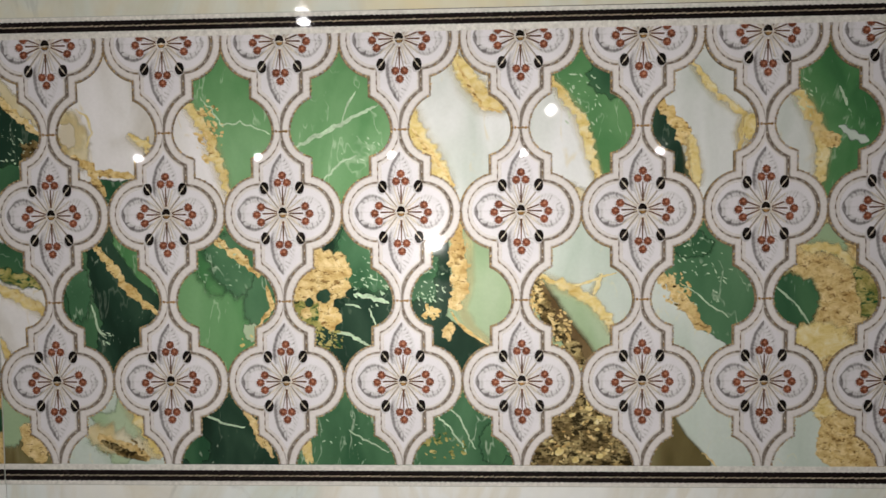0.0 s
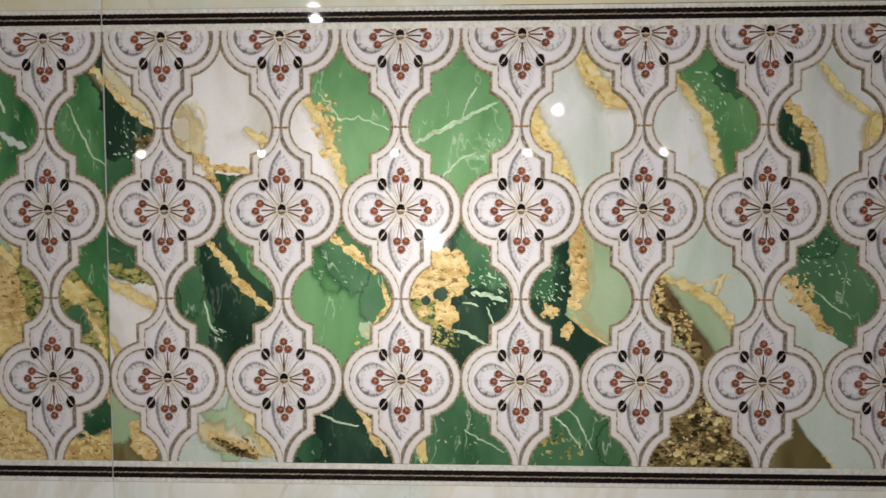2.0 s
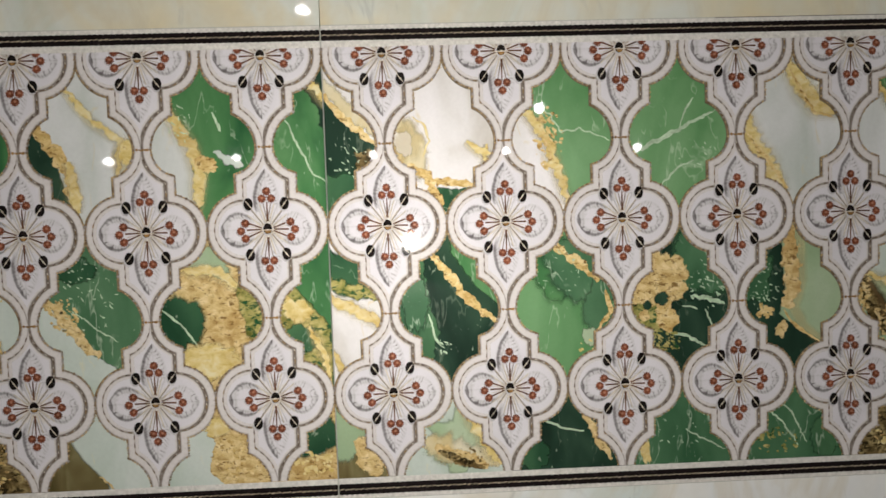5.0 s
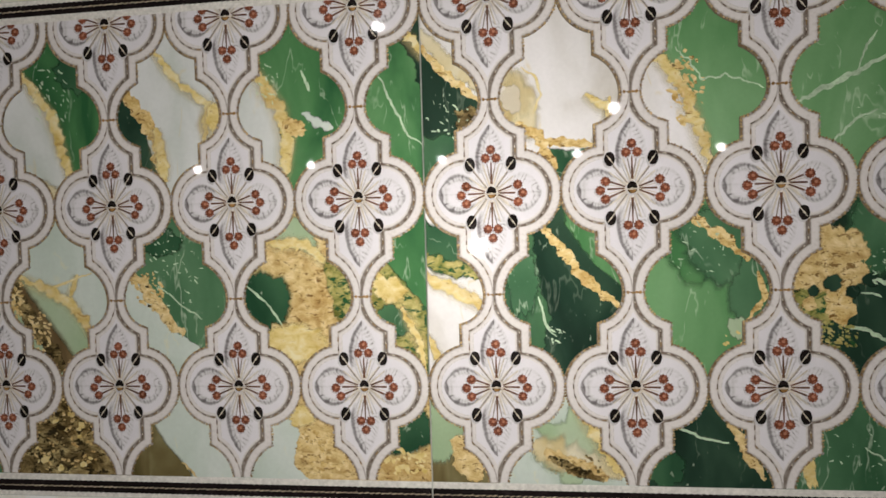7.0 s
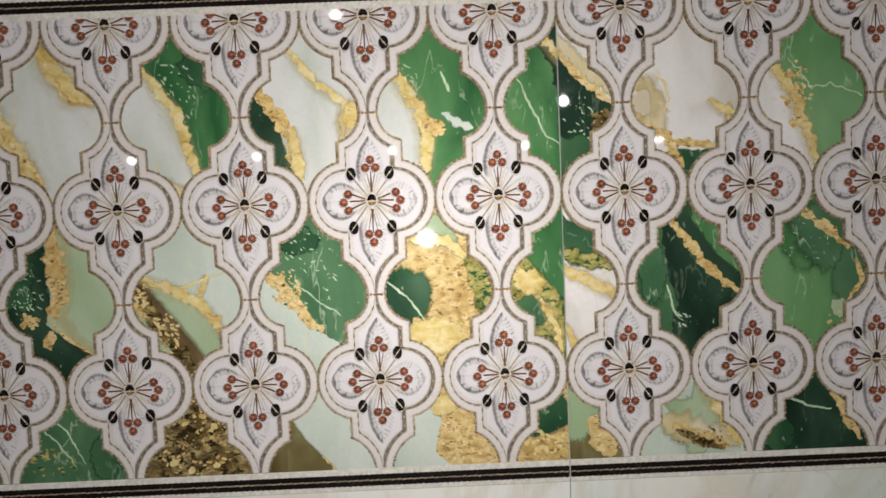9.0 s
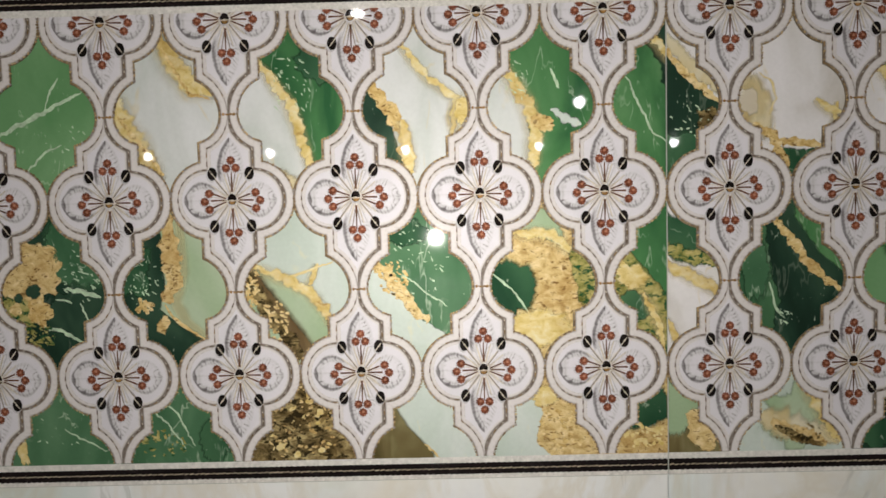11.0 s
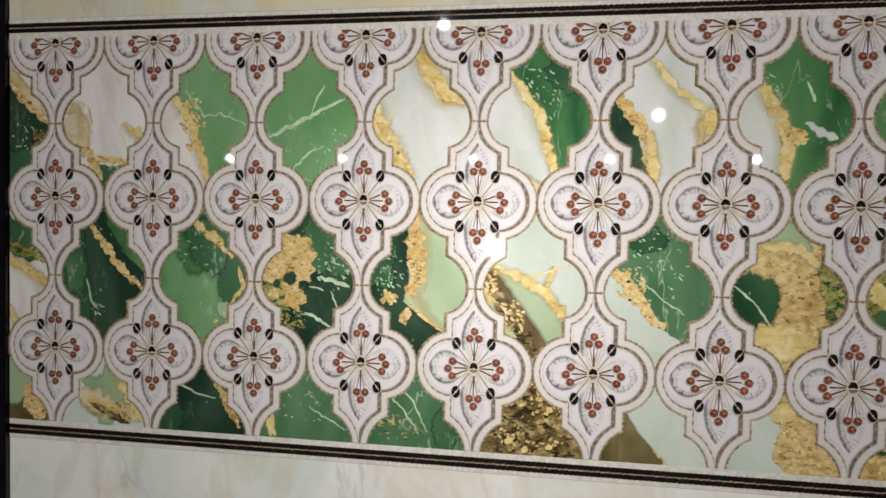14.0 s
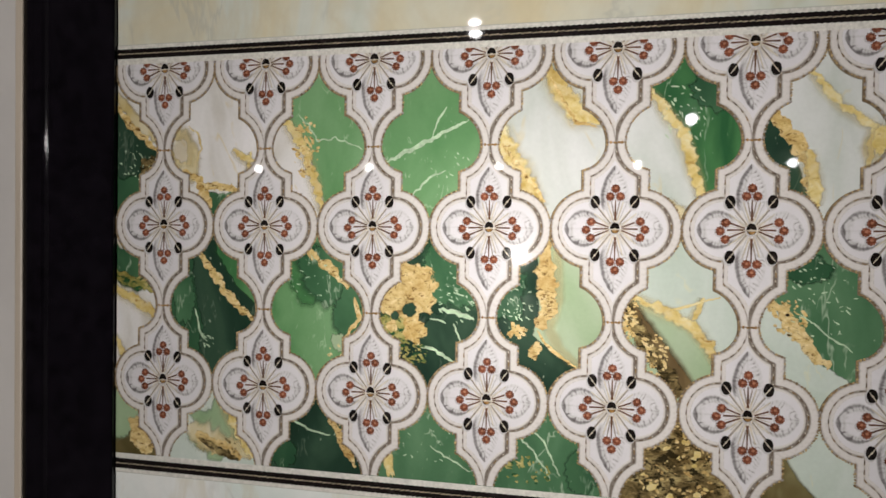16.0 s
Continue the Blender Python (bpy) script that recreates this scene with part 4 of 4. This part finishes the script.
def rope_border(parent, z0, z1):
    """Two black ropes with an ivory strand twisted between them, z0 to z1 in mm."""
    half = (z1 - z0) / 2
    mid = (z0 + z1) / 2
    n, pitch = 182, 599.2 / 182
    for low in (True, False):
        pts_out, pts_in = [], []
        for i in range(n * 6 + 1):
            x = 0.4 + i * pitch / 6
            bump = 0.62 * abs(math.sin(math.pi * i / 6))
            edge = half - 0.6 + bump
            pts_out.append((x, mid - edge if low else mid + edge))
            pts_in.append((x, mid - 0.1 if low else mid + 0.1))
        bm = bmesh.new()
        a, b = ([bm.verts.new((x * MM, -0.6 * MM, z * MM)) for x, z in pts] for pts in (pts_out, pts_in))
        c = [bm.verts.new((x * MM, 0, z * MM)) for x, z in pts_out]
        for i in range(n * 6):
            bm.faces.new((a[i], a[i + 1], b[i + 1], b[i]) if low else (b[i], b[i + 1], a[i + 1], a[i]))
            bm.faces.new((c[i], c[i + 1], a[i + 1], a[i]) if low else (a[i], a[i + 1], c[i + 1], c[i]))
        part("black_rope", bm, ROPE, parent, "black scalloped rope moulding")
    bm = bmesh.new()
    for i in range(n):
        x = 0.4 + (i + 0.5) * pitch
        plate(bm, oval(x, mid + 0.1 * (-1) ** i, 1.55, 0.42, 8, 0.25), 0.5, 0.75, 0, 0.05)
    tagged(part("twisted_strand", bm, STRAND, parent), "tan twisted strand", kind="stuff")


def lace_strip(parent, z0, z1, up):
    bm = bmesh.new()
    plate(bm, [(0.4, z0), (599.6, z0), (599.6, z1), (0.4, z1)], 0.0, 0.5)
    for i in range(200):
        x = 2.0 + i * 2.99
        plate(bm, oval(x, (z0 + 0.7) if not up else (z1 - 0.7), 1.05, 0.55, 8), 0.4, 0.56)
    part("lace_strip", bm, LACE, parent, "greyish ivory lace strip")


TILE_TOP, TILE_BOTTOM = 125.0, -175.0


def decor_tile():
    bm = bmesh.new()
    box(bm, 0.4 * MM, 599.6 * MM, 0.0, 8 * MM, TILE_BOTTOM * MM, TILE_TOP * MM)
    tile = link("decor_tile", bm, CLAY)
    tagged(tile, "glossy green and gold marble wall tile with ivory medallions", "tile", "decor tiles of the band")
    marble_ground(tile)
    for z0, z1, up in ((FIELD_TOP, 115.8, False), (122.4, TILE_TOP, True), (-165.4, FIELD_BOTTOM, True), (TILE_BOTTOM, -172.4, False)):
        lace_strip(tile, z0, z1, up)
    rope_border(tile, 115.6, 122.6)
    rope_border(tile, -172.6, -165.2)
    first = medallion(tile)
    first.matrix_basis = pose(0.5 * PITCH_X * MM, 0, 0)
    half = medallion(tile, CLIP)
    half.matrix_basis = pose(0.5 * PITCH_X * MM, 0, PITCH_Z * MM)
    foot = medallion(tile, None, FIELD_BOTTOM + PITCH_Z + 0.3)
    foot.matrix_basis = pose(0.5 * PITCH_X * MM, 0, -PITCH_Z * MM)
    for k in range(1, 8):
        x = (k + 0.5) * PITCH_X * MM
        copy_thing(first, pose(x, 0, 0))
        copy_thing(half, pose(x, 0, PITCH_Z * MM))
        copy_thing(foot, pose(x, 0, -PITCH_Z * MM))
    return tile


# ---- the wall ----
CEILING, LEFT, RIGHT, BACK = 2.75, -7.0, 6.0, -18.2


def setting(name, bm, mat, label, category):
    return tagged(link(name, bm, mat), label, category, kind="structure")


wall = setting("wall_north", box(bmesh.new(), -0.602, RIGHT, 0.004, 0.16, 0.0, CEILING), GROUT, "tiled showroom wall with pale grout joints", "wall")

tile = decor_tile()
tile.matrix_basis = pose(-0.6, 0, ROW)
copy_thing(tile, pose(0.0, 0, ROW))


def grout_joint(x0, x1, z0, z1, mat=GROUT, label="pale grout joint"):
    part("grout_joint", box(bmesh.new(), x0, x1, -0.0002, 0.0045, z0, z1), mat, wall, label)


for x in (0.0, 0.6):
    grout_joint(x - 0.00035, x + 0.00035, ROW + TILE_BOTTOM * MM, ROW + TILE_TOP * MM)
for z in (TILE_TOP, TILE_BOTTOM):
    for x0, x1 in ((-0.5995, -0.0005), (0.0005, 0.25), (0.25, 0.5995)):
        # this stretch is coloured dark for the shadow gap under the upper tile
        shadowed = x0 > 0.2 and z > 0
        grout_joint(x0, x1, ROW + z * MM - 0.0006, ROW + z * MM + 0.0006, *((SHADOW_GAP, "joint coloured dark as a shadow gap") if shadowed else ()))


def plain_tile(x, z0, z1, lean, mat):
    bm = box(bmesh.new(), 0.12 * MM, 599.88 * MM, 0, 8 * MM, 0.6 * MM, z1 - z0 - 0.6 * MM, 0, 0.2 * MM)
    ob = part("marble_tile", bm, mat, wall, "glossy pale cream marble tile")
    ob.matrix_basis = pose(x, 0.0, z0, lean)
    return ob


for k in range(-1, 3):
    for i, z0 in enumerate((ROW + TILE_TOP * MM, ROW + TILE_TOP * MM + 0.3, ROW + TILE_TOP * MM + 0.6)):
        plain_tile(0.6 * k, z0, z0 + 0.3, 0.55 if i == 0 and k < 1 else 0.0, PALE)
    for i in range(4):
        z1 = ROW + TILE_BOTTOM * MM - 0.3 * i
        plain_tile(0.6 * k, z1 - 0.3, z1, 0.0, PALE_LOW)


# ---- black upright and the plaster beside it ----
def black_upright():
    """Polished black jamb with a step and rounded edges, floor to ceiling."""
    profile = [(-0.6005, 0.003), (-0.6005, -0.0025), (-0.6015, -0.0035), (-0.6525, -0.0035), (-0.6542, -0.0025), (-0.6555, -0.001), (-0.6575, -0.0022), (-0.659, -0.0035),
               (-0.6705, -0.0035), (-0.673, -0.0022), (-0.674, 0.0), (-0.674, 0.003)]
    bm = bmesh.new()
    low = [bm.verts.new((x, y, 0.0)) for x, y in profile]
    up = [bm.verts.new((x, y, CEILING)) for x, y in profile]
    for i in range(len(profile) - 1):
        bm.faces.new((low[i], up[i], up[i + 1], low[i + 1]))
    return setting("trim", bm, GRANITE, "polished black granite upright beside the tiles", "upright")


black_upright()
setting("wall_backing", box(bmesh.new(), -0.681, -0.602, 0.004, 0.16, 0.0, CEILING), PLASTER, "plain plastered wall behind the black upright", "wall")
# beige strip along the upright's outer edge, floor to ceiling
setting("baseboard", box(bmesh.new(), -0.681, -0.6745, -0.004, 0.004, 0.0, CEILING, 0, 0.001), EDGE, "thin beige upright edge strip", "trim")
setting("wall_west_of_upright", box(bmesh.new(), LEFT, -0.6815, -0.002, 0.16, 0.0, CEILING), PLASTER, "plain off-white wall beside the upright", "wall")

# ---- the showroom behind the camera ----
setting("floor", box(bmesh.new(), LEFT, RIGHT, BACK, 0.16, -0.1, 0.0), ROOM_FLOOR, "dark grey showroom floor", "floor")
setting("ceiling", box(bmesh.new(), LEFT, RIGHT, BACK, 0.16, CEILING, CEILING + 0.1), ROOM_WALL, "dim grey showroom ceiling", "ceiling")
setting("wall_south", box(bmesh.new(), LEFT, RIGHT, BACK - 0.1, BACK, 0.0, CEILING), ROOM_WALL, "plain grey far wall of the showroom", "wall")
setting("wall_west", box(bmesh.new(), LEFT - 0.1, LEFT, BACK, 0.16, 0.0, CEILING), ROOM_WALL, "plain grey side wall of the showroom", "wall")
setting("wall_east", box(bmesh.new(), RIGHT, RIGHT + 0.1, BACK, 0.16, 0.0, CEILING), ROOM_WALL, "plain grey side wall of the showroom", "wall")


def bulb(x, y, z, r, group, flat=1.0):
    """A round bulb on a short cap under the ceiling."""
    top = new("ceiling_bulb")
    tagged(top, "bright round white bulb under the ceiling", "lamp", group)
    top.matrix_basis = pose(x, y, z)
    bm = bmesh.new()
    bmesh.ops.create_uvsphere(bm, u_segments=24, v_segments=14, radius=r, matrix=Matrix.Diagonal((1, 1, flat, 1)))
    for f in bm.faces:
        f.smooth = True
    part("globe", bm, BULB_GLOW, top, "glowing white globe")
    bm = bmesh.new()
    drop = CEILING - z
    bmesh.ops.create_cone(bm, cap_ends=True, segments=20, radius1=r * 0.5, radius2=r * 0.6, depth=drop - r * 0.8, matrix=Matrix.Translation((0, 0, (drop + r * 0.8) / 2)))
    part("cap", bm, FIXTURE, top)
    return top


bulb(-0.65, -2.85, 2.70, 0.041, "bulbs under the ceiling", 0.45)
bulb(1.30, -5.10, 2.66, 0.055, "bulbs under the ceiling")
for x in (-4.96, -2.96, -0.77, 1.38, 3.55):
    bulb(x, -7.9, 2.64, 0.06, "row of bulbs under the ceiling")


def floodlight(x, z, r):
    """Added stand-in for camera light: a disc set back in a deep far-wall tube."""
    top = new("floodlight")
    tagged(top, "added round light in a dark tube, standing in for the camera flash", "lamp")
    top.matrix_basis = pose(x, BACK, z)
    # the tube is added to keep the beam off floor and ceiling
    deep, wide = 1.2, r * 1.55
    bm = bmesh.new()
    rings = []
    for rad, y in ((wide * 0.6, 0.0), (wide * 1.06, 0.04), (wide * 1.06, deep - 0.01), (wide * 1.03, deep), (wide, deep - 0.01), (wide, 0.045)):
        rings.append([bm.verts.new((rad * math.cos(2 * math.pi * i / 40), y, rad * math.sin(2 * math.pi * i / 40))) for i in range(40)])
    for a, b in zip(rings, rings[1:]):
        for i in range(40):
            k = (i + 1) % 40
            bm.faces.new((a[i], b[i], b[k], a[k]))
    bm.faces.new(rings[0])
    bm.faces.new(rings[-1][::-1])
    part("tube", bm, TUBE, top, "matt black tube added to narrow the beam")
    bm = bmesh.new()
    bmesh.ops.create_circle(bm, cap_ends=True, segments=40, radius=r, matrix=pose(0, 0.06, 0, -90))
    part("diffuser", bm, FLASH_GLOW, top, "glowing round disc standing in for the camera flash")
    return top


floodlight(-0.55, 0.99, 0.145)
